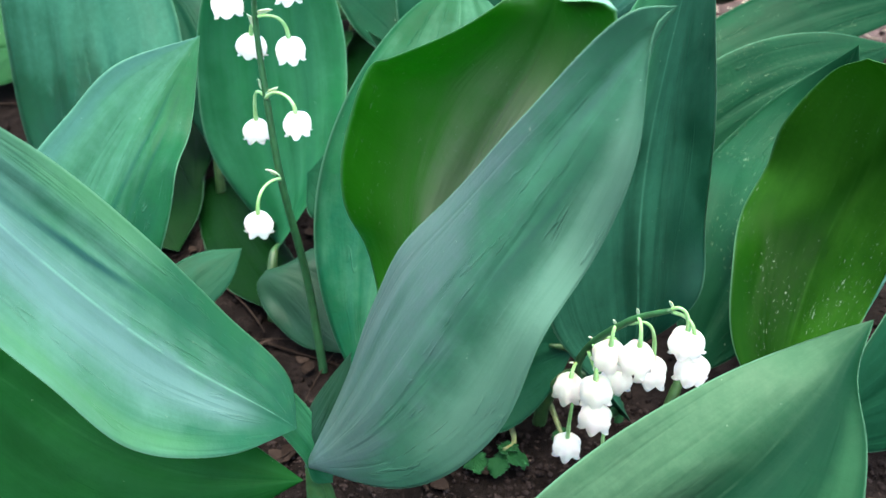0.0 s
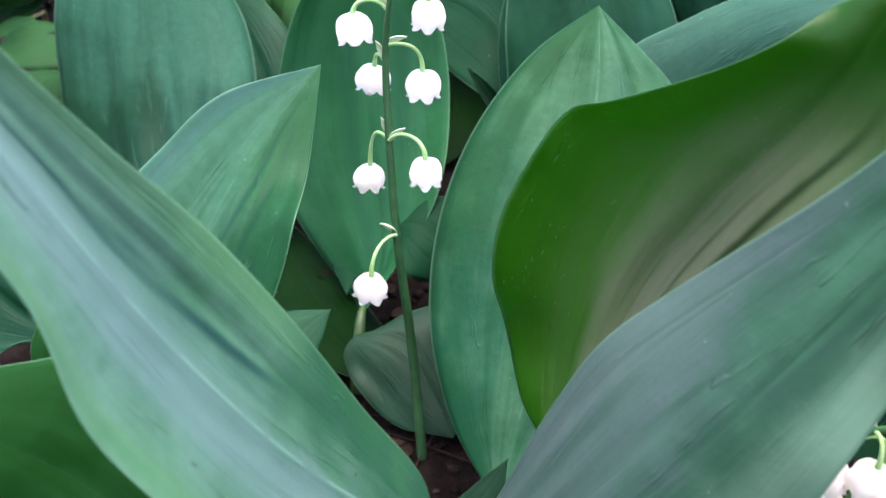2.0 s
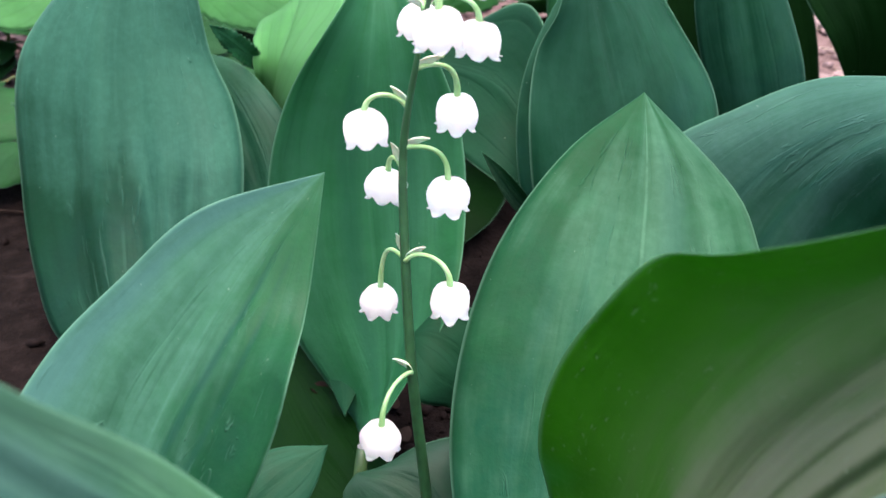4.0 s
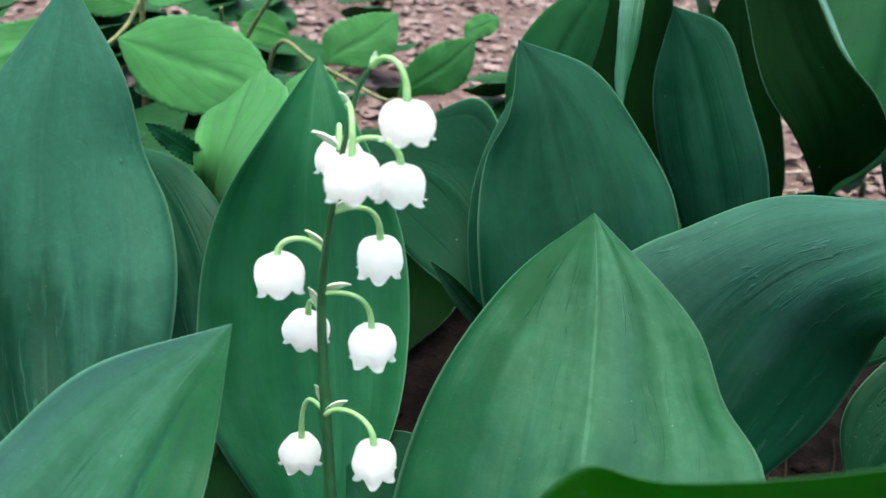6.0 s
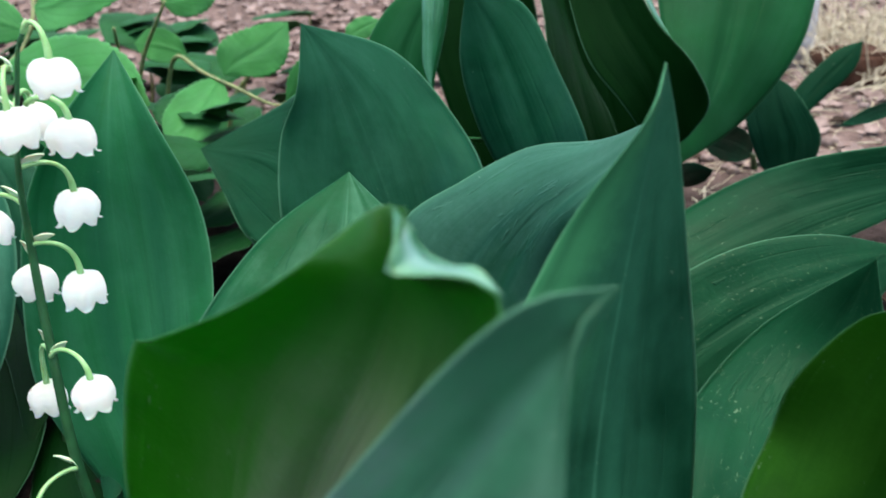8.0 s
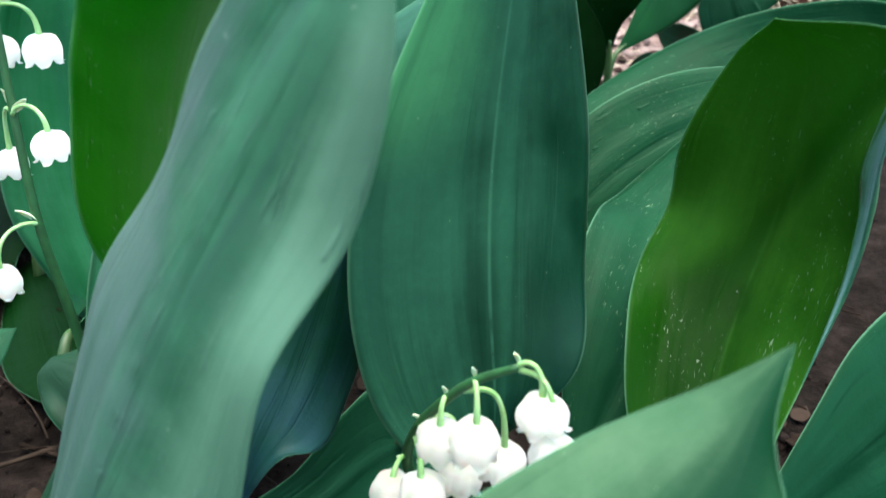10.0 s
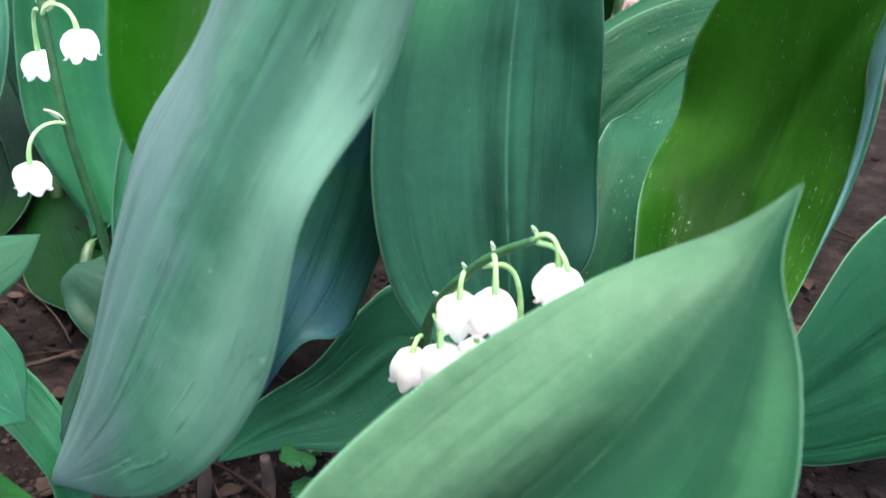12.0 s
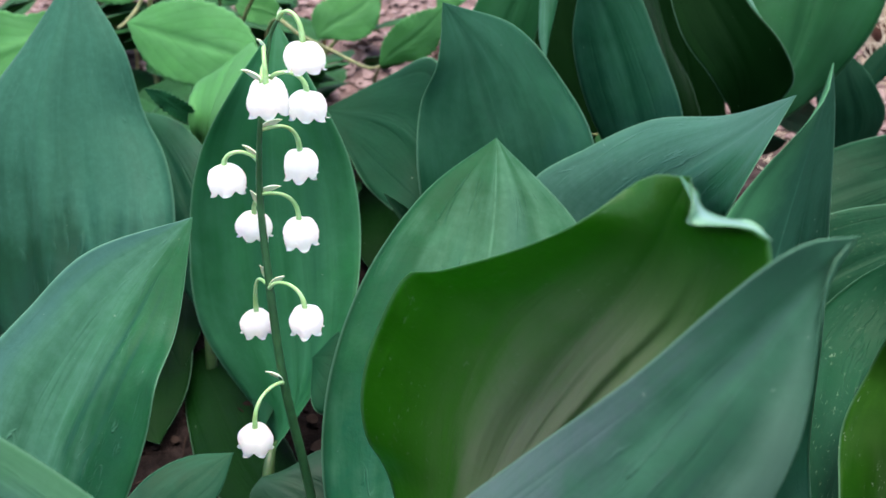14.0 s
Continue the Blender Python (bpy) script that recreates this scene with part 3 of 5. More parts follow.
def bell_mesh(radius, seed, openness=1.0, tall=1.0, rib=0.045):
    """A nodding six-lobed bell, hung from its top at the origin, with curled-back tips and a wall of its own thickness."""
    rng = np.random.RandomState(seed)
    n, rows = 54, 22
    hs = np.linspace(0, 1, rows)
    prof_h = [0, 0.03, 0.09, 0.2, 0.36, 0.52, 0.68, 0.8, 0.88, 0.94, 1.0]
    prof_r = [0.08, 0.34, 0.58, 0.80, 0.96, 1.03, 1.00, 0.95, 0.93, 0.99, 1.12]
    prof_z = [0.0, -0.02, -0.085, -0.22, -0.47, -0.76, -1.04, -1.23, -1.36, -1.43, -1.43]
    turn = rng.rand() * 6.28
    lobe_len = 1 + rng.uniform(-0.06, 0.06, 6)
    flare = openness * rng.uniform(0.75, 1.2, 6)
    squash = rng.uniform(0.95, 1.05)
    bend = rng.rand(3) * 6
    shells = []
    for inset in (0.0, 0.05):
        pts = np.empty((rows, n, 3))
        for k in range(n):
            a = 2 * math.pi * k / n
            phase = (a * 6 / (2 * math.pi)) % 1.0
            which = int(a * 6 / (2 * math.pi)) % 6
            tongue = 1 - abs(2 * phase - 1) ** 1.5
            reach = 0.76 + 0.24 * tongue * lobe_len[which]
            for i, h in enumerate(hs):
                g = h * reach
                r = np.interp(g, prof_h, prof_r)
                z = np.interp(g, prof_h, prof_z)
                if g > 0.84:
                    r += (flare[which] - 1) * (g - 0.84) * 1.4
                r *= 1 + rib * math.cos(6 * a - math.pi) * min(1, h * 2.2) * (1 if h < 0.8 else 0.3)
                r = max(0.02, r - inset * min(1.0, max(0.0, (h - 0.45) * 3)))
                pts[i, k] = (r * math.cos(a + turn), r * math.sin(a + turn), z)
        pts += 0.035 * np.sin(pts[..., ::-1] * 2.7 + bend) + 0.016 * np.sin(pts[..., [1, 2, 0]] * 6.3 + bend)
        shells.append(pts)
    sc = np.array([radius * squash, radius / squash, radius * tall])
    verts = np.concatenate([shells[0].reshape(-1, 3), shells[1].reshape(-1, 3)]) * sc
    m = rows * n
    faces = []
    wall = rows // 2
    for i in range(rows - 1):
        for k in range(n):
            a, b = i * n + k, i * n + (k + 1) % n
            faces.append((a, a + n, b + n, b))
            if i >= wall:
                faces.append((m + a, m + b, m + b + n, m + a + n))
    for k in range(n):
        a, b = (rows - 1) * n + k, (rows - 1) * n + (k + 1) % n
        faces.append((a, m + a, m + b, b))
    faces.append(tuple(range(n)))
    used = sorted({i for f in faces for i in f})
    place = {old: k for k, old in enumerate(used)}
    return mesh_of("bell", verts[used], [tuple(place[i] for i in f) for f in faces], PETAL)


def hang_bell(stalk, centre, joint, radius, seed, rise=0.004, lean=(0, 0), bract_to=None, bract_len=0.0058, tall=1.0, rib=0.045):
    """A bell with its centre at a place, on a bowed pedicel from a joint of the stalk, with the bract at the joint."""
    rng = np.random.RandomState(seed + 50)
    c, j = np.array(centre, float), np.array(joint, float)
    hook = c + np.array([0, 0, radius * 0.80])
    high = max(hook[2], j[2]) + max(rise, 0.0004)
    out = hook - j
    up = np.array([0, 0, 1.0])
    a, b = j + out * 0.22 + up * (1.25 * (high - j[2]) + 0.0008), hook + up * max(0.0016, 1.3 * (high - hook[2]))
    pts = [(1 - q) ** 3 * j + 3 * q * (1 - q) ** 2 * a + 3 * q * q * (1 - q) * b + q ** 3 * (hook - up * 0.0004) for q in np.linspace(0, 1, 9)]
    part("pedicel", tube(pts, [0.00050, 0.00042, 0.00042, 0.00048, 0.00066], PEDICEL, "pedicel", 22, 8), stalk, "thin pale green bowed flower stalk")
    ob = part("bell", bell_mesh(radius, seed, tall=tall, rib=rib), stalk)
    ob.matrix_world = Matrix.Translation(hook) @ pose(0, 0, 0, rng.uniform(-5, 5) + lean[0], rng.uniform(-5, 5) + lean[1], 0)
    if bract_to is not None:
        d = np.array(bract_to, float)
        d = d / np.linalg.norm(d)
        side = unit(np.cross(d, (0.1, 0.6, 0.5)))
        up = unit(np.cross(side, d))
        b, t = j - d * 0.0006, j + d * bract_len + up * 0.0004
        left = [j + d * bract_len * f - side * w * bract_len / 0.0055 + up * 0.0006 for f, w in ((0.2, 0.0008), (0.5, 0.0010), (0.8, 0.0005))]
        right = [j + d * bract_len * f + side * w * bract_len / 0.0055 + up * 0.0006 for f, w in ((0.2, 0.0008), (0.5, 0.0010), (0.8, 0.0005))]
        part("bract", leaf_mesh(b, t, left, right, BRACT, cup=0.35, fold=0, pleat=0, nu=10, nv=6, thick=0.0003, seed=seed, name="bract"), stalk, "small whitish green bract")


# ---- ground: one sheet to the horizon ----
def ground_height(x, y):
    v = Vector((x * 9, y * 9, 0.3))
    h = 0.006 * noise.noise(v) + 0.003 * noise.noise(v * 3.1) + 0.0014 * noise.noise(v * 9.7)
    return h * min(1.0, 1.5 / (0.3 + abs(x) + abs(y))) - 0.002


def axis(lo, hi, step):
    near = np.arange(lo, hi, step)
    far = np.geomspace(step * 2, 400.0, 26)
    return np.r_[(lo - far)[::-1], near, hi + far]


gx, gy = axis(-0.45, 0.75, 0.008), axis(0.0, 1.35, 0.008)
gv = [(x, y, ground_height(x, y)) for x in gx for y in gy]
ny = len(gy)
gf = [(i * ny + j, (i + 1) * ny + j, (i + 1) * ny + j + 1, i * ny + j + 1) for i in range(len(gx) - 1) for j in range(ny - 1)]
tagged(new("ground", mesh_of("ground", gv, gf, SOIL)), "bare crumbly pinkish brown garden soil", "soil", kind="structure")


# ---- lily of the valley shoots ----
PLANTS = {}


def shoot(key, label, at):
    PLANTS[key] = thing("lily_of_the_valley", at, label, "plant", "lily of the valley shoots")
    return PLANTS[key]


def add_leaf(plant, base, tip, left, right, material=None, petiole=True, label="", **how):
    material = material or LEAF
    ob = part("leaf", leaf_mesh(base, tip, left, right, material, **how), plant, label)
    if petiole:
        b = np.array(base)
        mid = (np.array(left[0]) + np.array(right[0])) / 2
        d = unit(mid - b)
        foot = np.array([b[0] - d[0] * 0.01, b[1] - d[1] * 0.01, -0.006])
        part("petiole", tube([foot, (foot + b) / 2 - d * 0.003, b, b + d * 0.008], [0.0022, 0.0020, 0.0016, 0.0005], SHEATH, "petiole", 14, 10), ob, "pale green sheathed leaf stalk")
    return ob


s = shoot("front_shoot", "shoot with two broad blue-green leaves folded together", (-0.0108, 0.1679, 0))
add_leaf(s, (-0.0307, 0.1719, 0.0281), (0.0207, 0.1557, 0.1544),
         [(-0.0119, 0.1692, 0.0361), (-0.0103, 0.1830, 0.0425), (-0.0174, 0.2002, 0.0466), (-0.0210, 0.2102, 0.0587), (-0.0229, 0.2041, 0.0757), (-0.0233, 0.1988, 0.0971), (-0.0203, 0.1913, 0.1129), (-0.0157, 0.1860, 0.1233), (-0.0099, 0.1763, 0.1296), (0.0030, 0.1670, 0.1392), (0.0095, 0.1636, 0.1448), (0.0174, 0.1648, 0.1504)],
         [(-0.0249, 0.1591, 0.0324), (-0.0163, 0.1598, 0.0500), (-0.0088, 0.1585, 0.0715), (0.0008, 0.1554, 0.0913), (0.0107, 0.1491, 0.1090), (0.0185, 0.1441, 0.1263), (0.0263, 0.1426, 0.1378), (0.0285, 0.1465, 0.1504), (0.0254, 0.1472, 0.1518), (0.0225, 0.1481, 0.1515), (0.0190, 0.1489, 0.1515), (0.0197, 0.1495, 0.1530)], material=LEAF_INNER, cup=-0.22, wave=0.0012, petiole=False, nu=72, nv=48, dents=((0.62, 0.50, 0.16, 0.030, -0.035, 0.1), (0.55, 0.58, 0.18, 0.025, -0.030, 0.1), (0.45, 0.40, 0.25, 0.08, 0.025, 0.0)), seed=1)
add_leaf(s, (0.0196, 0.1563, 0.1542), (0.0285, 0.1465, 0.1504),
         [(0.0197, 0.1495, 0.1530), (0.0190, 0.1489, 0.1515), (0.0225, 0.1481, 0.1515), (0.0254, 0.1472, 0.1518)],
         [(0.0215, 0.1539, 0.1530), (0.0223, 0.1548, 0.1508), (0.0247, 0.1513, 0.1509), (0.0267, 0.1485, 0.1519)], material=LEAF_WAXY, cup=0.0, fold=0.0, petiole=False, nu=24, nv=8, label="pale turned-over leaf margin", seed=2)
add_leaf(s, (-0.0004, 0.1854, 0.0254), (0.0262, 0.1975, 0.0985),
         [(-0.0005, 0.1879, 0.0433), (0.0028, 0.1956, 0.0576), (0.0085, 0.2006, 0.0710), (0.0165, 0.2000, 0.0880)],
         [(0.0105, 0.1844, 0.0415), (0.0175, 0.1904, 0.0391), (0.0225, 0.2010, 0.0449), (0.0290, 0.2050, 0.0680)], material=LEAF_BLUE, petiole=False, cup=0.1, seed=3)
add_leaf(s, (-0.0347, 0.1639, 0.0241), (0.0375, 0.1443, 0.1522),
         [(-0.0217, 0.1654, 0.0553), (-0.0160, 0.1634, 0.0763), (-0.0093, 0.1617, 0.0921), (0.0013, 0.1576, 0.1078), (0.0132, 0.1445, 0.1319), (0.0292, 0.1410, 0.1524)],
         [(-0.0064, 0.1405, 0.0435), (0.0112, 0.1324, 0.0688), (0.0185, 0.1296, 0.0963), (0.0278, 0.1365, 0.1100), (0.0324, 0.1366, 0.1289), (0.0339, 0.1415, 0.1504)], material=LEAF_UNDER, cup=0.16, fold=0.0, pleat=0.007, wave=0.0006, petiole=False, nu=72, nv=48, dents=((0.25, 0.22, 0.20, 0.05, -0.030, 0.0), (0.30, 0.40, 0.25, 0.05, -0.028, -0.1), (0.85, 0.32, 0.10, 0.12, -0.05, 0.2), (0.60, 0.75, 0.25, 0.10, -0.03, 0.0)), seed=4)
add_leaf(s, (-0.0352, 0.1700, 0.0225), (-0.0215, 0.1690, 0.0580),
         [(-0.0364, 0.1752, 0.0262), (-0.0332, 0.1742, 0.0360), (-0.0280, 0.1725, 0.0460)],
         [(-0.0300, 0.1650, 0.0300), (-0.0262, 0.1652, 0.0400), (-0.0222, 0.1664, 0.0500)], material=LEAF_ROUND, petiole=False, cup=0.12, label="pale leaf base wrapping the shoot", seed=64)
part("sheath", tube([(-0.0300, 0.1690, -0.006), (-0.0316, 0.1685, 0.010), (-0.0328, 0.1672, 0.024)], [0.0032, 0.0028, 0.0010], SHEATH_FRESH, "sheath", 20, 14), s, "yellow-green leaf sheath at the shoot's foot")
for foot, head in (((-0.0135, 0.1840, -0.005), (-0.0125, 0.1850, 0.017)), ((0.0001, 0.1838, -0.005), (0.0008, 0.1850, 0.012))):
    part("old_sheath", tube([foot, tuple((a + b) / 2 + 0.0008 for a, b in zip(foot, head)), head], [0.0017, 0.0015, 0.0011], SHEATH_DRY, "old_sheath", 14, 10), s, "dry reddish brown sheath of an older leaf")
s = shoot("side_shoot", "shoot with a long waxy leaf bending over a dark one", (-0.0340, 0.1576, 0))
add_leaf(s, (-0.0348, 0.1607, 0.0410), (-0.1070, 0.1316, 0.1716),
         [(-0.0459, 0.1378, 0.0565), (-0.0582, 0.1234, 0.0740), (-0.0669, 0.1186, 0.0945), (-0.0763, 0.1178, 0.1112), (-0.0804, 0.1197, 0.1267), (-0.0870, 0.1187, 0.1441), (-0.0926, 0.1214, 0.1587), (-0.0992, 0.1260, 0.1681)],
         [(-0.0368, 0.1696, 0.0487), (-0.0489, 0.1665, 0.0718), (-0.0593, 0.1572, 0.0988), (-0.0685, 0.1467, 0.1221), (-0.0754, 0.1330, 0.1419), (-0.0845, 0.1255, 0.1608), (-0.0890, 0.1248, 0.1742), (-0.0963, 0.1271, 0.1784)], material=LEAF_WAXY, cup=-0.05, fold=-0.03, pleat=0.007, petiole=False, nu=72, nv=48, dents=((0.55, 0.77, 0.28, 0.05, -0.060, -0.1), (0.60, 0.66, 0.20, 0.04, -0.025, 0.0), (0.75, 0.33, 0.18, 0.06, -0.03, 0.1)), seed=5)
add_leaf(s, (-0.0333, 0.1544, 0.0300), (-0.1213, 0.1397, 0.0950),
         [(-0.0657, 0.1366, 0.0247), (-0.0903, 0.1334, 0.0372), (-0.1027, 0.1355, 0.0589), (-0.1058, 0.1344, 0.0785)],
         [(-0.0590, 0.1619, 0.0498), (-0.0794, 0.1669, 0.0670), (-0.0940, 0.1690, 0.0804), (-0.1046, 0.1585, 0.0867)], material=LEAF_GREEN, petiole=False, cup=0.12, seed=6)
part("sheath", tube([(-0.0322, 0.1655, -0.006), (-0.0330, 0.1660, 0.012), (-0.0338, 0.1655, 0.024)], [0.0032, 0.0027, 0.0010], SHEATH_FRESH, "sheath", 24, 14), s, "green leaf sheath at the shoot's foot")
add_leaf(s, (-0.0280, 0.1638, 0.0185), (-0.0489, 0.1805, 0.0469),
         [(-0.0322, 0.1625, 0.0198), (-0.0342, 0.1624, 0.0277), (-0.0383, 0.1644, 0.0331), (-0.0450, 0.1702, 0.0367)],
         [(-0.0276, 0.1668, 0.0239), (-0.0288, 0.1689, 0.0298), (-0.0325, 0.1712, 0.0357), (-0.0376, 0.1742, 0.0407), (-0.0433, 0.1775, 0.0440)], material=LEAF_FRESH, petiole=False, cup=-0.08, label="bright green leaf base", seed=66)
s = shoot("edge_shoot", "shoot with dark creased leaves at the edge of the clump", (-0.1171, 0.2175, 0))
add_leaf(s, (-0.1159, 0.2191, 0.0205), (-0.1779, 0.2483, 0.1018),
         [(-0.1388, 0.2262, 0.0365), (-0.1538, 0.2177, 0.0317), (-0.1648, 0.2219, 0.0429), (-0.1760, 0.2318, 0.0668)],
         [(-0.1200, 0.2253, 0.0355), (-0.1331, 0.2341, 0.0554), (-0.1483, 0.2417, 0.0747), (-0.1649, 0.2449, 0.0907)], material=LEAF_TEAL, cup=-0.1, fold=0.05, seed=7)
add_leaf(s, (-0.1183, 0.2160, 0.0201), (-0.1269, 0.2284, 0.0558),
         [(-0.1283, 0.2163, 0.0243), (-0.1342, 0.2177, 0.0307), (-0.1361, 0.2200, 0.0383), (-0.1331, 0.2236, 0.0464)],
         [(-0.1167, 0.2192, 0.0279), (-0.1181, 0.2215, 0.0355), (-0.1205, 0.2237, 0.0428), (-0.1230, 0.2262, 0.0497)], material=LEAF_GREEN, cup=0.1, seed=8)
s = shoot("pointed_shoot", "shoot with one wide pointed dusty green leaf", (-0.0943, 0.1947, 0))
add_leaf(s, (-0.0943, 0.1947, 0.0318), (-0.0635, 0.2350, 0.1101),
         [(-0.1172, 0.2017, 0.0453), (-0.1213, 0.2110, 0.0617), (-0.1131, 0.2206, 0.0775), (-0.0989, 0.2250, 0.0924), (-0.0853, 0.2285, 0.1046)],
         [(-0.0830, 0.1992, 0.0462), (-0.0747, 0.2002, 0.0612), (-0.0687, 0.2019, 0.0772), (-0.0662, 0.2041, 0.0874), (-0.0651, 0.2187, 0.0916)], material=LEAF_MID, cup=-0.08, fold=0.01, pleat=0.012, nu=64, nv=40, dents=((0.70, 0.62, 0.20, 0.03, -0.015, 0.2), (0.62, 0.74, 0.16, 0.03, -0.018, 0.2), (0.45, 0.50, 0.25, 0.05, -0.015, 0.0)), seed=9)
s = shoot("tall_shoot", "tall shoot with a broad pleated waxy leaf", (-0.1071, 0.3193, 0))
add_leaf(s, (-0.1211, 0.2970, 0.0127), (-0.1346, 0.3792, 0.1342),
         [(-0.1546, 0.3178, 0.0100), (-0.1674, 0.3368, 0.0235), (-0.1718, 0.3491, 0.0502), (-0.1703, 0.3603, 0.0855), (-0.1523, 0.3727, 0.1113)],
         [(-0.1035, 0.3224, 0.0328), (-0.1006, 0.3425, 0.0554), (-0.1055, 0.3578, 0.0736), (-0.1133, 0.3655, 0.0873), (-0.1184, 0.3691, 0.1094)], material=LEAF_BROAD, cup=0.12, fold=0.0, pleat=0.028, seed=10)
add_leaf(s, (-0.0931, 0.3415, 0.0155), (-0.1259, 0.3976, 0.0770),
         [(-0.1049, 0.3518, 0.0270), (-0.1131, 0.3629, 0.0394), (-0.1192, 0.3741, 0.0516), (-0.1240, 0.3855, 0.0637)],
         [(-0.0858, 0.3562, 0.0375), (-0.0869, 0.3698, 0.0549), (-0.0969, 0.3810, 0.0673), (-0.1103, 0.3905, 0.0760)], material=LEAF_TEAL, cup=0.1, seed=11)
s = shoot("raceme_shoot", "flowering shoot with white bells before a dark oval leaf", (-0.0607, 0.2716, 0))
add_leaf(s, (-0.0584, 0.2665, 0.0176), (-0.0604, 0.3417, 0.1261),
         [(-0.0641, 0.2971, 0.0021), (-0.0875, 0.3128, 0.0319), (-0.0896, 0.3204, 0.0636), (-0.0834, 0.3206, 0.0905), (-0.0713, 0.3221, 0.1118)],
         [(-0.0498, 0.2783, 0.0257), (-0.0370, 0.2928, 0.0443), (-0.0338, 0.3109, 0.0652), (-0.0369, 0.3207, 0.0873), (-0.0465, 0.3252, 0.1085)], material=LEAF_FRESH, cup=-0.06, pleat=0.009, seed=12)
add_leaf(s, (-0.0650, 0.2886, 0.0091), (-0.1006, 0.3798, 0.0626),
         [(-0.0777, 0.3179, 0.0104), (-0.0884, 0.3343, 0.0119), (-0.1000, 0.3490, 0.0210), (-0.1028, 0.3648, 0.0380)],
         [(-0.0599, 0.3091, 0.0144), (-0.0639, 0.3292, 0.0236), (-0.0721, 0.3476, 0.0366), (-0.0829, 0.3645, 0.0511)], material=LEAF_DARK, cup=0.05, petiole=False, seed=13)
s = shoot("middle_shoot", "shoot with a wide pointed green leaf", (-0.0106, 0.2728, 0))
add_leaf(s, (-0.0203, 0.1888, 0.0225), (0.0060, 0.2951, 0.1063),
         [(-0.0314, 0.2096, 0.0292), (-0.0375, 0.2268, 0.0448), (-0.0368, 0.2440, 0.0623), (-0.0286, 0.2652, 0.0796), (-0.0130, 0.2810, 0.0966)],
         [(0.0146, 0.2095, 0.0459), (0.0319, 0.2300, 0.0633), (0.0361, 0.2484, 0.0737), (0.0319, 0.2636, 0.0782), (0.0279, 0.2769, 0.0882)], cup=0.07, pleat=0.006, seed=14)
add_leaf(s, (-0.0010, 0.3568, 0.0300), (-0.0285, 0.3420, 0.0685),
         [(-0.0054, 0.3540, 0.0390), (-0.0103, 0.3510, 0.0474), (-0.0157, 0.3480, 0.0552), (-0.0217, 0.3450, 0.0623)],
         [(-0.0084, 0.3528, 0.0364), (-0.0146, 0.3493, 0.0438), (-0.0200, 0.3464, 0.0516), (-0.0246, 0.3439, 0.0599)], cup=0.1, seed=15)
s = shoot("back_shoot", "shoot with broad dark blue-green leaves", (0.0139, 0.3413, 0))
add_leaf(s, (0.0263, 0.3388, 0.0300), (-0.0090, 0.3457, 0.1319),
         [(-0.0085, 0.3280, 0.0511), (-0.0163, 0.3289, 0.0785), (-0.0157, 0.3363, 0.1018), (-0.0106, 0.3368, 0.1144)],
         [(0.0447, 0.3469, 0.0557), (0.0438, 0.3579, 0.0827), (0.0316, 0.3691, 0.1020), (0.0166, 0.3656, 0.1190)], material=LEAF_TEAL, cup=0.08, pleat=0.006, seed=16)
add_leaf(s, (0.0015, 0.3439, 0.0306), (0.0009, 0.3788, 0.1187),
         [(-0.0131, 0.3518, 0.0482), (-0.0169, 0.3593, 0.0667), (-0.0155, 0.3664, 0.0849), (-0.0090, 0.3728, 0.1018)],
         [(0.0124, 0.3481, 0.0453), (0.0139, 0.3549, 0.0629), (0.0115, 0.3627, 0.0814), (0.0077, 0.3707, 0.1000)], material=LEAF_TEAL, cup=0.05, seed=17)
s = shoot("shaded_shoot", "shaded shoot with a dark leaf turned aside", (-0.0041, 0.3727, 0))
add_leaf(s, (-0.0041, 0.3727, 0.0501), (-0.0569, 0.4146, 0.0721),
         [(-0.0031, 0.3809, 0.0763), (-0.0070, 0.3925, 0.0924), (-0.0138, 0.4087, 0.0962), (-0.0302, 0.4199, 0.0850)],
         [(-0.0107, 0.3527, 0.0460), (-0.0225, 0.3563, 0.0522), (-0.0359, 0.3726, 0.0561), (-0.0457, 0.3933, 0.0628)], material=LEAF_DARK, cup=0.06, seed=18)
s = shoot("leaning_shoot", "shoot with a long leaf leaning flat", (0.0338, 0.2828, 0))
add_leaf(s, (0.0338, 0.2828, 0.0136), (0.0725, 0.2584, 0.1314),
         [(0.0150, 0.3048, 0.0536), (0.0176, 0.3143, 0.0833), (0.0342, 0.3113, 0.0972), (0.0503, 0.3052, 0.1082), (0.0649, 0.2831, 0.1177)],
         [(0.0509, 0.2821, 0.0399), (0.0632, 0.2801, 0.0608), (0.0664, 0.2761, 0.0799), (0.0619, 0.2646, 0.0955), (0.0580, 0.2471, 0.1087)], material=LEAF_LEAN, cup=0.02, fold=0.02, pleat=0.01, seed=19)
s = shoot("arched_shoot", "flowering shoot with a tall narrow leaf and low white bells", (0.0377, 0.2051, 0))
add_leaf(s, (0.0368, 0.2002, 0.0229), (0.0554, 0.2024, 0.1553),
         [(0.0511, 0.1832, 0.0207), (0.0438, 0.1796, 0.0340), (0.0280, 0.1832, 0.0533), (0.0244, 0.1889, 0.0877), (0.0405, 0.1969, 0.1306), (0.0529, 0.1970, 0.1508)],
         [(0.0540, 0.1928, 0.0402), (0.0671, 0.1945, 0.0546), (0.0691, 0.2068, 0.0711), (0.0687, 0.2117, 0.0963), (0.0633, 0.2085, 0.1243), (0.0586, 0.2048, 0.1453)], material=LEAF_RIBBED, cup=0.04, fold=-0.01, pleat=0.003, nu=64, nv=40, keel=0.022, seed=20)
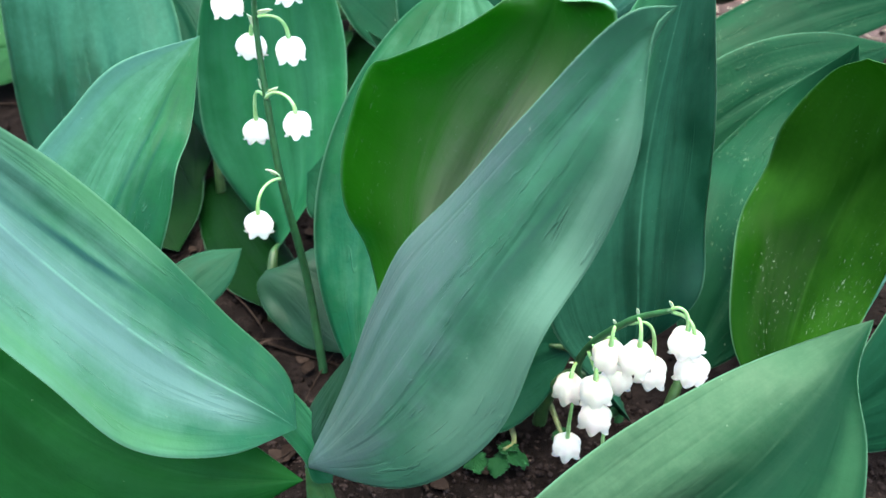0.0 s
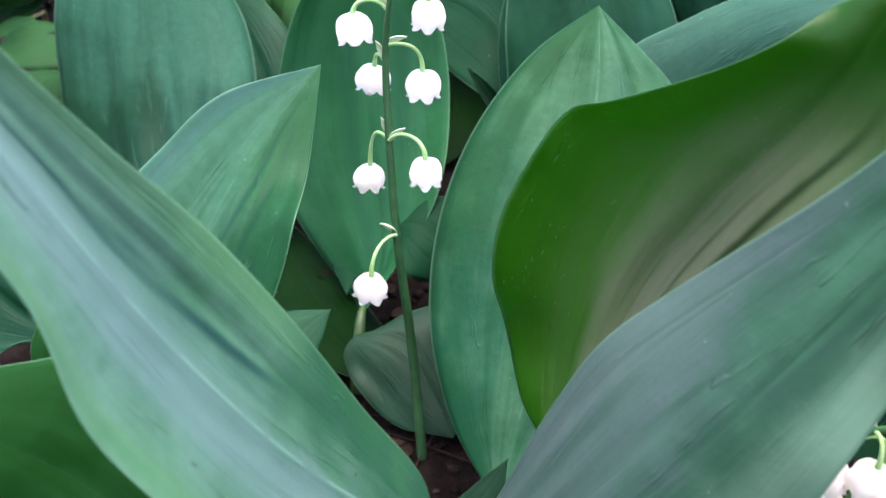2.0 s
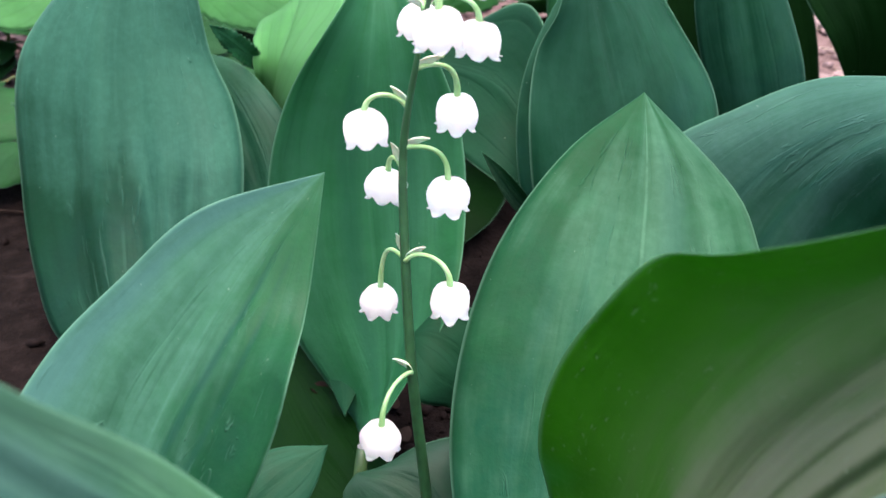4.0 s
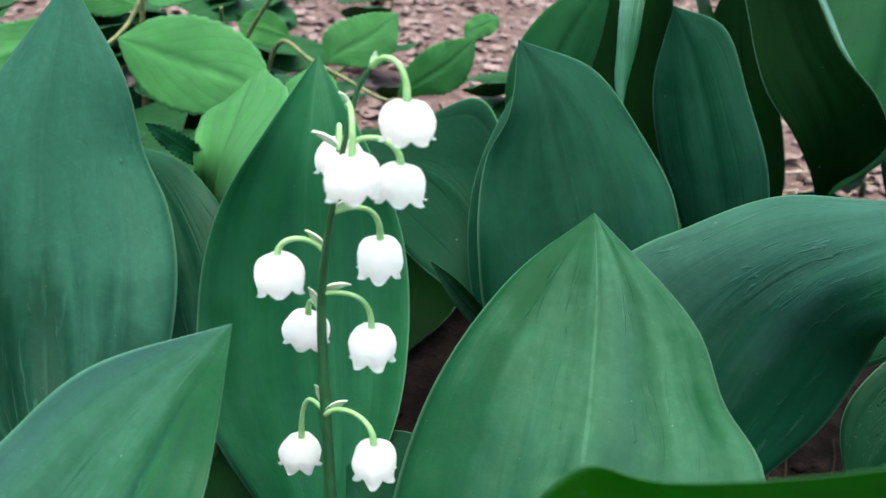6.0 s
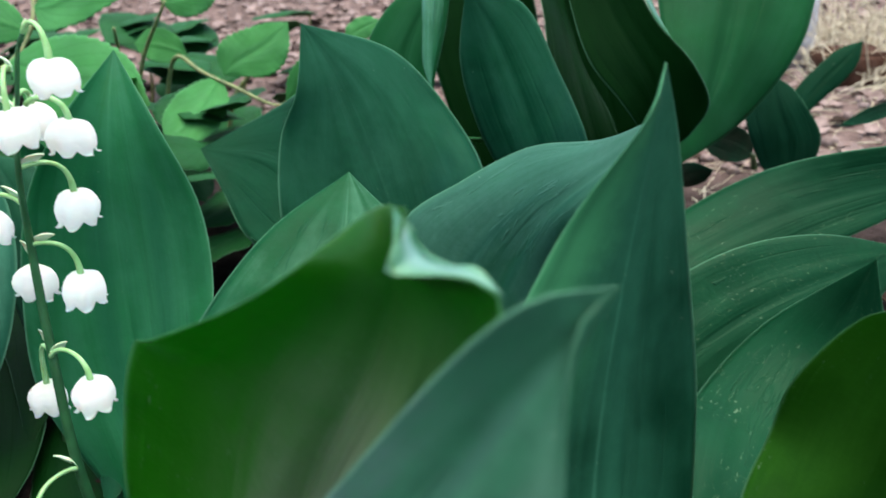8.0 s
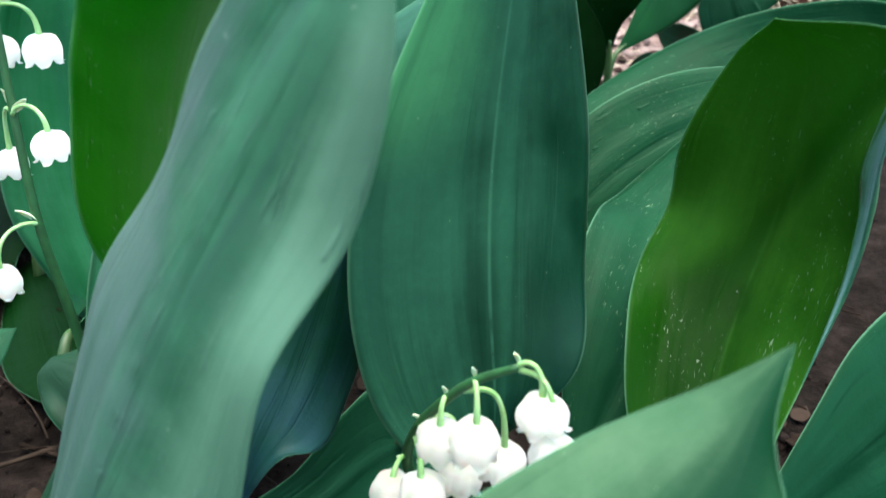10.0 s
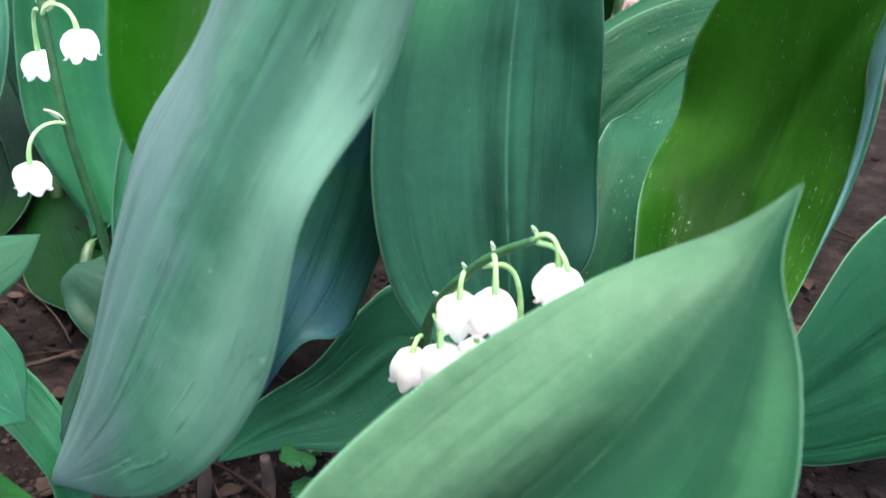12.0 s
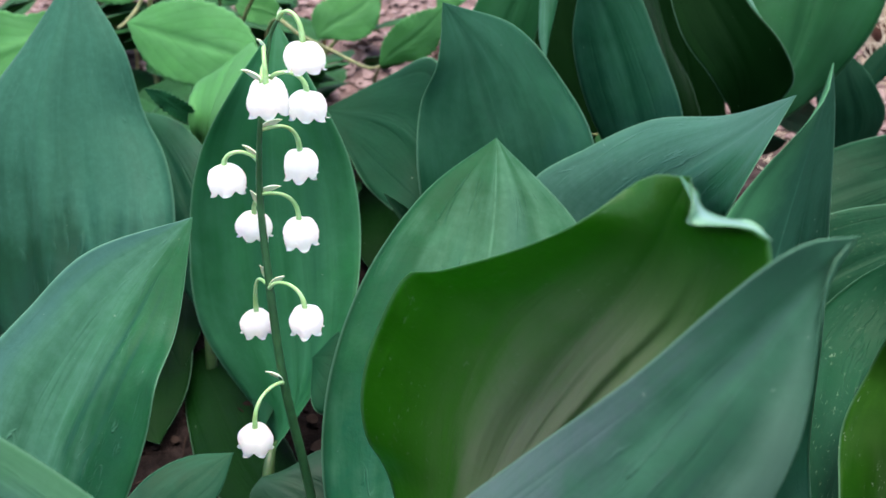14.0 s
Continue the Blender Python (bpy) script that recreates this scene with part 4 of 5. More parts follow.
add_leaf(s, (0.0386, 0.2101, 0.0227), (-0.0096, 0.1865, 0.0094),
         [(0.0287, 0.2146, 0.0369), (0.0202, 0.2080, 0.0340), (0.0105, 0.1993, 0.0257), (-0.0023, 0.1931, 0.0191)],
         [(0.0328, 0.2026, 0.0155), (0.0257, 0.1958, 0.0108), (0.0170, 0.1910, 0.0085), (0.0053, 0.1897, 0.0102)], material=LEAF_TEAL, cup=0.08, seed=21)
s = shoot("trough_shoot", "shoot with a bright green trough-shaped leaf, speckled with scars", (0.0891, 0.1904, 0))
add_leaf(s, (0.0889, 0.1808, 0.0229), (0.0939, 0.1945, 0.1213),
         [(0.0787, 0.1942, 0.0386), (0.0793, 0.2088, 0.0554), (0.0857, 0.2269, 0.0613), (0.0925, 0.2345, 0.0701), (0.0907, 0.2246, 0.0897), (0.0938, 0.2109, 0.1106)],
         [(0.0953, 0.1745, 0.0356), (0.1026, 0.1816, 0.0471), (0.1123, 0.1922, 0.0594), (0.1170, 0.1963, 0.0792), (0.1090, 0.1850, 0.0997), (0.1054, 0.1728, 0.1231)], material=LEAF_TROUGH, cup=-0.14, nu=64, nv=40, dents=((0.50, 0.46, 0.30, 0.14, -0.05, 1.6), (0.35, 0.15, 0.25, 0.06, -0.04, 0.0), (0.40, 0.70, 0.2, 0.10, 0.03, 0.2)), seed=22)
add_leaf(s, (0.1084, 0.1880, 0.0545), (0.1058, 0.1743, 0.1203),
         [(0.1151, 0.1947, 0.0713), (0.1130, 0.1906, 0.0895), (0.1090, 0.1850, 0.0997), (0.1068, 0.1777, 0.1137)],
         [(0.1174, 0.1954, 0.0709), (0.1165, 0.1917, 0.0889), (0.1127, 0.1861, 0.0991), (0.1099, 0.1786, 0.1132)], material=LEAF_WAXY, cup=0.1, fold=0.0, petiole=False, nu=32, nv=8, label="pale turned-over leaf margin", seed=23)
add_leaf(s, (0.0686, 0.2027, 0.0154), (0.1236, 0.2636, 0.0955),
         [(0.0688, 0.2218, 0.0483), (0.0787, 0.2463, 0.0618), (0.0916, 0.2716, 0.0584), (0.1092, 0.2847, 0.0672)],
         [(0.0905, 0.2078, 0.0280), (0.1073, 0.2260, 0.0401), (0.1226, 0.2472, 0.0520), (0.1297, 0.2614, 0.0701)], material=LEAF_PECKED, cup=0.06, pleat=0.012, seed=24)
s = shoot("spotted_shoot", "shoot with flat dark leaves spotted by pale scars", (0.0741, 0.2990, 0))
add_leaf(s, (0.0738, 0.3197, 0.0489), (0.2299, 0.3655, 0.0678),
         [(0.1021, 0.3660, 0.0571), (0.1359, 0.3711, 0.0752), (0.1632, 0.3547, 0.0893), (0.1959, 0.3519, 0.0904)],
         [(0.1034, 0.3386, 0.0401), (0.1321, 0.3460, 0.0487), (0.1599, 0.3459, 0.0637), (0.1908, 0.3524, 0.0732)], material=LEAF_PECKED, cup=0.05, seed=25)
add_leaf(s, (0.0745, 0.2784, 0.0393), (0.1562, 0.3071, 0.0772),
         [(0.0733, 0.2903, 0.0573), (0.0863, 0.2987, 0.0702), (0.1068, 0.3043, 0.0794), (0.1304, 0.3073, 0.0818)],
         [(0.0927, 0.2805, 0.0398), (0.1089, 0.2865, 0.0477), (0.1263, 0.2922, 0.0563), (0.1440, 0.2978, 0.0643)], material=LEAF_PECKED, cup=0.05, pleat=0.01, seed=26)
s = shoot("near_shoot", "shoot with a broad waxy leaf, pale edged", (0.0572, 0.1481, 0))
add_leaf(s, (0.0206, 0.1255, 0.0199), (0.0754, 0.1276, 0.1019),
         [(0.0089, 0.1218, 0.0404), (0.0149, 0.1207, 0.0585), (0.0310, 0.1246, 0.0750), (0.0523, 0.1293, 0.0878), (0.0711, 0.1332, 0.0940)],
         [(0.0483, 0.1114, 0.0360), (0.0652, 0.1053, 0.0535), (0.0722, 0.1064, 0.0711), (0.0729, 0.1125, 0.0856), (0.0719, 0.1209, 0.0949)], material=LEAF_NEAR, cup=0.07, fold=0.0, pleat=0.005, nu=64, nv=40, dents=((0.55, 0.52, 0.45, 0.16, -0.085, 0.45), (0.40, 0.30, 0.40, 0.14, 0.02, 0.1)), seed=27)
add_leaf(s, (0.0939, 0.1707, 0.0301), (0.1803, 0.2129, 0.0300),
         [(0.1095, 0.1850, 0.0475), (0.1237, 0.1992, 0.0573), (0.1399, 0.2110, 0.0593), (0.1598, 0.2164, 0.0511)],
         [(0.1077, 0.1725, 0.0204), (0.1255, 0.1779, 0.0165), (0.1453, 0.1857, 0.0148), (0.1643, 0.1971, 0.0182)], material=LEAF_DARK, cup=0.05, seed=28)
s = shoot("far_shoot", "tall shaded shoot with upright dark leaves", (0.0807, 0.4600, 0))
add_leaf(s, (0.0819, 0.4027, 0.0098), (0.0391, 0.3789, 0.1363),
         [(0.0667, 0.3929, 0.0379), (0.0552, 0.3867, 0.0650), (0.0438, 0.3837, 0.0887), (0.0375, 0.3814, 0.1118)],
         [(0.0879, 0.3919, 0.0461), (0.0826, 0.3883, 0.0802), (0.0702, 0.3898, 0.1078), (0.0584, 0.3881, 0.1286)], material=LEAF_TEAL, cup=0.1, seed=29)
add_leaf(s, (0.0272, 0.4439, 0.0102), (0.0390, 0.4674, 0.1306),
         [(0.0110, 0.4508, 0.0390), (0.0031, 0.4572, 0.0673), (0.0018, 0.4624, 0.0930), (0.0132, 0.4658, 0.1139)],
         [(0.0313, 0.4485, 0.0352), (0.0304, 0.4531, 0.0598), (0.0310, 0.4575, 0.0835), (0.0360, 0.4619, 0.1066)], material=LEAF_BACK, cup=0.1, seed=30)
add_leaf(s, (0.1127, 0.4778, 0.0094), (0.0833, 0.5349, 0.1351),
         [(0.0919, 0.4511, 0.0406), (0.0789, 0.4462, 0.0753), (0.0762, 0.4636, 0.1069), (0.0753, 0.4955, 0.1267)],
         [(0.1157, 0.4688, 0.0395), (0.1069, 0.4678, 0.0662), (0.0948, 0.4816, 0.0874), (0.0905, 0.5068, 0.1091)], material=LEAF_DEEP_SHADE, cup=0.1, seed=31)
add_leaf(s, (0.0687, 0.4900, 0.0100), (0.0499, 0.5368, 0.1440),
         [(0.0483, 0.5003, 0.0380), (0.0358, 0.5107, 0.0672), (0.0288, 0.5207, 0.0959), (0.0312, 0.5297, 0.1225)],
         [(0.0804, 0.4999, 0.0393), (0.0823, 0.5104, 0.0696), (0.0805, 0.5204, 0.0994), (0.0721, 0.5293, 0.1256)], material=LEAF_DEEP_SHADE, cup=0.06, seed=32)
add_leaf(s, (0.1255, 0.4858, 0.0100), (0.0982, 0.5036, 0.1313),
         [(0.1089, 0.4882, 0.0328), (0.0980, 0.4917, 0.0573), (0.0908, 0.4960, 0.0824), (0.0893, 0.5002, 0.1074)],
         [(0.1322, 0.4881, 0.0349), (0.1283, 0.4917, 0.0596), (0.1199, 0.4958, 0.0839), (0.1102, 0.4998, 0.1078)], material=LEAF_DEEP_SHADE, cup=0.05, seed=33)
add_leaf(s, (0.0279, 0.3754, 0.1033), (0.0389, 0.4227, 0.1525),
         [(0.0254, 0.3797, 0.1116), (0.0254, 0.3843, 0.1208), (0.0257, 0.3895, 0.1316), (0.0295, 0.4064, 0.1422)],
         [(0.0291, 0.3796, 0.1119), (0.0317, 0.3849, 0.1228), (0.0332, 0.3906, 0.1344), (0.0369, 0.4062, 0.1426)], material=LEAF_MID, petiole=False, cup=0.1, nu=32, nv=10, label="pale turned leaf margin", seed=65)
s = shoot("hooked_shoot", "shoot with a dark hooked leaf before a large green one", (0.1217, 0.4340, 0))
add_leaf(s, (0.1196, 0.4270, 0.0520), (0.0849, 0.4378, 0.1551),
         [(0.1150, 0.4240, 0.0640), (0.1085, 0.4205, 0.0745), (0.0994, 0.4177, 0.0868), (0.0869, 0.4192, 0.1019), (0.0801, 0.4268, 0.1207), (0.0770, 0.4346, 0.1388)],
         [(0.1222, 0.4225, 0.0660), (0.1262, 0.4130, 0.0765), (0.1296, 0.4075, 0.0890), (0.1224, 0.4094, 0.1034), (0.1102, 0.4188, 0.1165), (0.0996, 0.4285, 0.1348)], material=LEAF_DEEP_SHADE, cup=-0.15, seed=34)
add_leaf(s, (0.1151, 0.4150, 0.1113), (0.0849, 0.4378, 0.1551),
         [(0.1102, 0.4188, 0.1165), (0.1049, 0.4236, 0.1257), (0.0996, 0.4285, 0.1348), (0.0922, 0.4332, 0.1449)],
         [(0.1120, 0.4194, 0.1162), (0.1079, 0.4247, 0.1251), (0.1030, 0.4297, 0.1342), (0.0953, 0.4342, 0.1444)], material=LEAF_WAXY, cup=0.1, fold=0.0, petiole=False, nu=32, nv=8, label="pale turned-over leaf margin", seed=35)
add_leaf(s, (0.1256, 0.4434, 0.0483), (0.1935, 0.5413, 0.1838),
         [(0.1366, 0.4566, 0.0725), (0.1281, 0.4744, 0.0986), (0.1288, 0.4962, 0.1310), (0.1478, 0.5202, 0.1626)],
         [(0.1645, 0.4677, 0.0626), (0.1875, 0.4739, 0.0934), (0.1976, 0.4900, 0.1221), (0.2048, 0.5119, 0.1528)], material=LEAF_BACK, cup=0.08, seed=36)
s = shoot("border_shoot", "shoot with one bright green leaf seen against the light", (0.2400, 0.4300, 0))
add_leaf(s, (0.2658, 0.4519, 0.0409), (0.2810, 0.5332, 0.1443),
         [(0.2559, 0.4588, 0.0546), (0.2476, 0.4647, 0.0664), (0.2440, 0.4713, 0.0800), (0.2497, 0.4899, 0.0965), (0.2607, 0.5120, 0.1210)],
         [(0.2805, 0.4688, 0.0546), (0.2898, 0.4795, 0.0780), (0.2974, 0.5027, 0.1044), (0.2955, 0.5246, 0.1273)], material=LEAF_GREEN, cup=0.08, seed=67)
s = shoot("seedling", "small young shoot with a single oval leaf", (-0.0960, 0.2289, 0))
add_leaf(s, (-0.0960, 0.2289, 0.0103), (-0.0661, 0.2558, 0.0275),
         [(-0.0950, 0.2335, 0.0201), (-0.0912, 0.2402, 0.0251), (-0.0871, 0.2483, 0.0261), (-0.0788, 0.2543, 0.0271)],
         [(-0.0872, 0.2297, 0.0113), (-0.0802, 0.2339, 0.0142), (-0.0739, 0.2398, 0.0170), (-0.0689, 0.2466, 0.0207)], material=LEAF_TEAL, cup=0.06, seed=37)
s = shoot("round_shoot", "low shoot with a rounded grey-green leaf and a dark one", (-0.0513, 0.2379, 0))
add_leaf(s, (-0.0300, 0.2308, 0.0030), (-0.0595, 0.2570, 0.0175),
         [(-0.0451, 0.2345, 0.0030), (-0.0542, 0.2410, 0.0060), (-0.0605, 0.2480, 0.0105), (-0.0622, 0.2530, 0.0148)],
         [(-0.0268, 0.2358, 0.0060), (-0.0264, 0.2497, 0.0140), (-0.0319, 0.2634, 0.0240), (-0.0435, 0.2628, 0.0226), (-0.0531, 0.2588, 0.0187)], material=LEAF_ROUND, petiole=False, cup=0.12, fold=-0.02, pleat=0.012, wave=0.0008, nv=32, dents=((0.62, 0.15, 0.2, 0.08, -0.08, 0.0),), seed=38)
add_leaf(s, (-0.0230, 0.2760, 0.0180), (-0.0480, 0.2900, 0.0360),
         [(-0.0362, 0.2765, 0.0234), (-0.0455, 0.2730, 0.0290)],
         [(-0.0190, 0.2880, 0.0300), (-0.0260, 0.2950, 0.0400), (-0.0380, 0.2960, 0.0430)], material=LEAF_DARK, petiole=False, cup=0.04, seed=63)
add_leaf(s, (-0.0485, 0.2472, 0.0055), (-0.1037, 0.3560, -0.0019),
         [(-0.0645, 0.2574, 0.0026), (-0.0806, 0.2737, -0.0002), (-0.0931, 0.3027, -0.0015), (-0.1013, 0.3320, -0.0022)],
         [(-0.0497, 0.2662, 0.0072), (-0.0588, 0.2929, 0.0023), (-0.0727, 0.3165, 0.0019), (-0.0910, 0.3452, 0.0000)], material=LEAF_DEEP_SHADE, petiole=False, cup=0.05, seed=39)
# flat near-black leaves added over the soil to give the gap its shade
s = shoot("gap_shade_shoot", "low shoot with flat near-black leaves, added for the gap's deep shade", (-0.0990, 0.2900, 0))
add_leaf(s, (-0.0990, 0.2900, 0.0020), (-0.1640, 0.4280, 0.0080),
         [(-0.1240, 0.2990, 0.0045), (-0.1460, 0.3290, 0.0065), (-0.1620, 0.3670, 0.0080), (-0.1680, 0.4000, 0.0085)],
         [(-0.0960, 0.3170, 0.0045), (-0.1040, 0.3560, 0.0070), (-0.1210, 0.3900, 0.0090), (-0.1420, 0.4150, 0.0095)], material=LEAF_DEEP_SHADE, petiole=False, cup=0.05, seed=68)
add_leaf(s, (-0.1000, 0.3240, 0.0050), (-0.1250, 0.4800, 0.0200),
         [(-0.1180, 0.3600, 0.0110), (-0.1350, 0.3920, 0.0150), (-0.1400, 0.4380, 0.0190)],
         [(-0.0960, 0.3640, 0.0110), (-0.0920, 0.4000, 0.0150), (-0.1020, 0.4500, 0.0190)], material=LEAF_DEEP_SHADE, petiole=False, cup=0.08, seed=69)
# one more added leaf, dark in place of the shade on this soil
s = shoot("gap_shade_shoot", "low shoot with flat near-black leaves, added for the gap's deep shade", (-0.0330, 0.3950, 0))
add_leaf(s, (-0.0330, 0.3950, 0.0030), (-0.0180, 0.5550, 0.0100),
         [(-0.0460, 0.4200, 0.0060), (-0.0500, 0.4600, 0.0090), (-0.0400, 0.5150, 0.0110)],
         [(-0.0160, 0.4200, 0.0060), (-0.0060, 0.4600, 0.0090), (-0.0060, 0.5150, 0.0110)], material=LEAF_DEEP_SHADE, petiole=False, cup=0.05, seed=70)


# ---- flowering stalk of the first shoot ----
first = PLANTS["raceme_shoot"]
stem_line = [(-0.0380, 0.2270, -0.005), (-0.0419, 0.2350, 0.030), (-0.0465, 0.2345, 0.0673), (-0.0486, 0.2380, 0.0906), (-0.0497, 0.2410, 0.113),
             (-0.0480, 0.2385, 0.129), (-0.0458, 0.2392, 0.1425), (-0.0440, 0.2385, 0.1500), (-0.0424, 0.2378, 0.1528)]
stalk = part("flower_stalk", tube(stem_line, [0.0014, 0.0013, 0.00118, 0.00105, 0.00095, 0.0008, 0.00055, 0.00042, 0.0004], STALK, "flower_stalk", 60, 12), first, "slender dark green flower stalk with white bells")
BELLS = [
    # centre, joint, radius, rise, bract direction
    ((-0.0370, 0.2329, 0.1467), (-0.0424, 0.2378, 0.1528), 0.00386, 0.0022, (0.3, 0, 1)),
    ((-0.0445, 0.2308, 0.1385), (-0.0457, 0.2375, 0.1468), 0.00405, 0.0010, (-0.6, 0, 0.7)),
    ((-0.0375, 0.2380, 0.1349), (-0.0452, 0.2400, 0.1399), 0.00386, 0.0016, (1, -0.2, 0.35)),
    ((-0.0478, 0.2490, 0.1345), (-0.0470, 0.2392, 0.1390), 0.00367, 0.0020, (-0.8, 0.2, 0.4)),
    ((-0.0403, 0.2419, 0.1201), (-0.0478, 0.2390, 0.1289), 0.00396, 0.0005, (1, -0.1, 0.45)),
    ((-0.0570, 0.2408, 0.1167), (-0.0491, 0.2402, 0.1209), 0.00396, 0.0022, (-0.8, -0.1, 0.9)),
]
BELLS += [
    ((-0.0412, 0.2403, 0.1042), (-0.0497, 0.2410, 0.1130), 0.00405, 0.0005, (1, -0.1, 0.35)),
    ((-0.0527, 0.2474, 0.1022), (-0.0500, 0.2420, 0.1085), 0.00386, 0.0006, (-0.5, 0, 1)),
    ((-0.0399, 0.2321, 0.0861), (-0.0486, 0.2372, 0.0910), 0.00386, 0.0028, (0.8, -0.2, 0.7)),
    ((-0.0536, 0.2441, 0.0776), (-0.0489, 0.2385, 0.0912), 0.00376, -0.0042, (-0.4, 0, 1)),
    ((-0.0519, 0.2237, 0.0585), (-0.0465, 0.2335, 0.0673), 0.00376, 0.0016, (-1, -0.2, 0.8)),
]
for n, (centre, joint, radius, rise, bract) in enumerate(BELLS):
    hang_bell(stalk, centre, joint, radius, 10 + n, rise, bract_to=bract, bract_len=0.0024 if n < 3 else 0.0052, tall=1.1)

# ---- the second flowering stalk, arched low ----
second = PLANTS["arched_shoot"]
arch_line = [(0.0540, 0.2050, -0.005), (0.0530, 0.2040, 0.006), (0.0442, 0.1815, 0.0259), (0.0370, 0.1799, 0.0357), (0.0339, 0.1765, 0.0466), (0.0356, 0.1720, 0.0576), (0.0398, 0.1688, 0.0653), (0.0445, 0.1661, 0.0710), (0.0509, 0.1628, 0.0758)]
stalk = part("flower_stalk", tube(arch_line, [0.0014, 0.0014, 0.0013, 0.0012, 0.0011, 0.001, 0.0009, 0.0008, 0.0006], STALK, "flower_stalk", 60, 12), second, "arching dark green flower stalk with white bells")
BELLS = [
    ((0.0544, 0.1604, 0.0690), (0.0509, 0.1629, 0.0759), 0.0037, 0.0012, (-0.4, 0, 0.7)),
    ((0.0563, 0.1590, 0.0624), (0.0507, 0.1631, 0.0754), 0.0037, 0.0004, None),
    ((0.0446, 0.1614, 0.0632), (0.0445, 0.1662, 0.0711), 0.0039, 0.0004, (-0.3, 0, 1)),
    ((0.0500, 0.1680, 0.0535), (0.0424, 0.1670, 0.0687), 0.0039, -0.003, None),
    ((0.0392, 0.1661, 0.0598), (0.0403, 0.1687, 0.0659), 0.0038, 0.0008, (-0.5, 0, 1)),
]
BELLS += [
    ((0.0360, 0.1630, 0.0520), (0.0361, 0.1716, 0.0588), 0.0038, 0.0004, (-0.6, -0.2, 0.7)),
    ((0.0365, 0.1600, 0.0462), (0.0352, 0.1726, 0.0559), 0.0037, -0.002, None),
    ((0.0314, 0.1701, 0.0459), (0.0339, 0.1765, 0.0466), 0.0037, 0.0008, (-1, 0, 0.4)),
    ((0.0430, 0.1720, 0.0470), (0.0372, 0.1706, 0.0609), 0.0036, -0.001, None),
    ((0.0338, 0.1789, 0.0164), (0.0366, 0.1797, 0.0363), 0.0036, -0.004, (-1, 0, 0.5)),
    ((0.0425, 0.1745, 0.0130), (0.0416, 0.1811, 0.0288), 0.0034, -0.003, None),
]
for n, (centre, joint, radius, rise, bract) in enumerate(BELLS):
    hang_bell(stalk, centre, joint, radius, 40 + n, rise, bract_to=bract, bract_len=0.0022, tall=1.12, rib=0.085)

# ---- the broad-leaved shrub behind, and low weeds ----
shrub = thing("shrub", (-0.07, 0.56, 0), "leafy shrub sprout with bright green netted leaves", "shrub")
add_leaf(shrub, (-0.1678, 0.5251, 0.0788), (-0.0904, 0.4763, 0.0712),
         [(-0.1493, 0.5209, 0.0897), (-0.1311, 0.5127, 0.0932), (-0.1140, 0.5024, 0.0922), (-0.0996, 0.4904, 0.0856)],
         [(-0.1574, 0.5098, 0.0652), (-0.1434, 0.4969, 0.0591), (-0.1268, 0.4867, 0.0585), (-0.1091, 0.4793, 0.0619)], cup=0.05, fold=0.03, material=LEAF_SHRUB, petiole=False, wave=0.0006, pleat=0.0, nu=96, teeth=16, seed=40)
add_leaf(shrub, (-0.1965, 0.5646, 0.0823), (-0.2680, 0.5205, 0.0581),
         [(-0.2289, 0.5508, 0.0755), (-0.2422, 0.5460, 0.0794), (-0.2506, 0.5400, 0.0776), (-0.2587, 0.5315, 0.0708)],
         [(-0.2084, 0.5459, 0.0586), (-0.2255, 0.5321, 0.0457), (-0.2420, 0.5237, 0.0413), (-0.2564, 0.5201, 0.0457)], cup=0.05, fold=0.03, material=LEAF_SHRUB, petiole=False, wave=0.0006, pleat=0.0, nu=96, teeth=16, seed=41)
add_leaf(shrub, (-0.1641, 0.5512, 0.0871), (-0.2181, 0.5564, 0.0971),
         [(-0.1721, 0.5562, 0.0977), (-0.1830, 0.5591, 0.1041), (-0.1953, 0.5604, 0.1071), (-0.2075, 0.5598, 0.1055)],
         [(-0.1755, 0.5493, 0.0827), (-0.1869, 0.5496, 0.0832), (-0.1979, 0.5509, 0.0862), (-0.2085, 0.5530, 0.0904)], cup=-0.05, fold=0.03, material=LEAF_SHRUB, petiole=False, wave=0.0006, pleat=0.0, nu=96, teeth=16, seed=42)
add_leaf(shrub, (-0.1630, 0.5565, 0.0980), (-0.1058, 0.5452, 0.1217),
         [(-0.1576, 0.5473, 0.0889), (-0.1448, 0.5432, 0.0911), (-0.1292, 0.5419, 0.0979), (-0.1146, 0.5424, 0.1069)],
         [(-0.1550, 0.5566, 0.1093), (-0.1450, 0.5554, 0.1176), (-0.1333, 0.5536, 0.1239), (-0.1200, 0.5506, 0.1263)], cup=0.05, fold=0.03, material=LEAF_SHRUB, petiole=False, wave=0.0006, pleat=0.0, nu=96, teeth=16, seed=43)
add_leaf(shrub, (-0.1065, 0.5775, 0.0969), (-0.0735, 0.5723, 0.1099),
         [(-0.1011, 0.5782, 0.1029), (-0.0948, 0.5777, 0.1071), (-0.0881, 0.5768, 0.1106), (-0.0811, 0.5752, 0.1124)],
         [(-0.0988, 0.5729, 0.0909), (-0.0903, 0.5703, 0.0904), (-0.0822, 0.5693, 0.0938), (-0.0761, 0.5698, 0.1002)], cup=0.05, fold=0.03, material=LEAF_SHRUB, petiole=False, wave=0.0006, pleat=0.0, nu=96, teeth=16, seed=44)
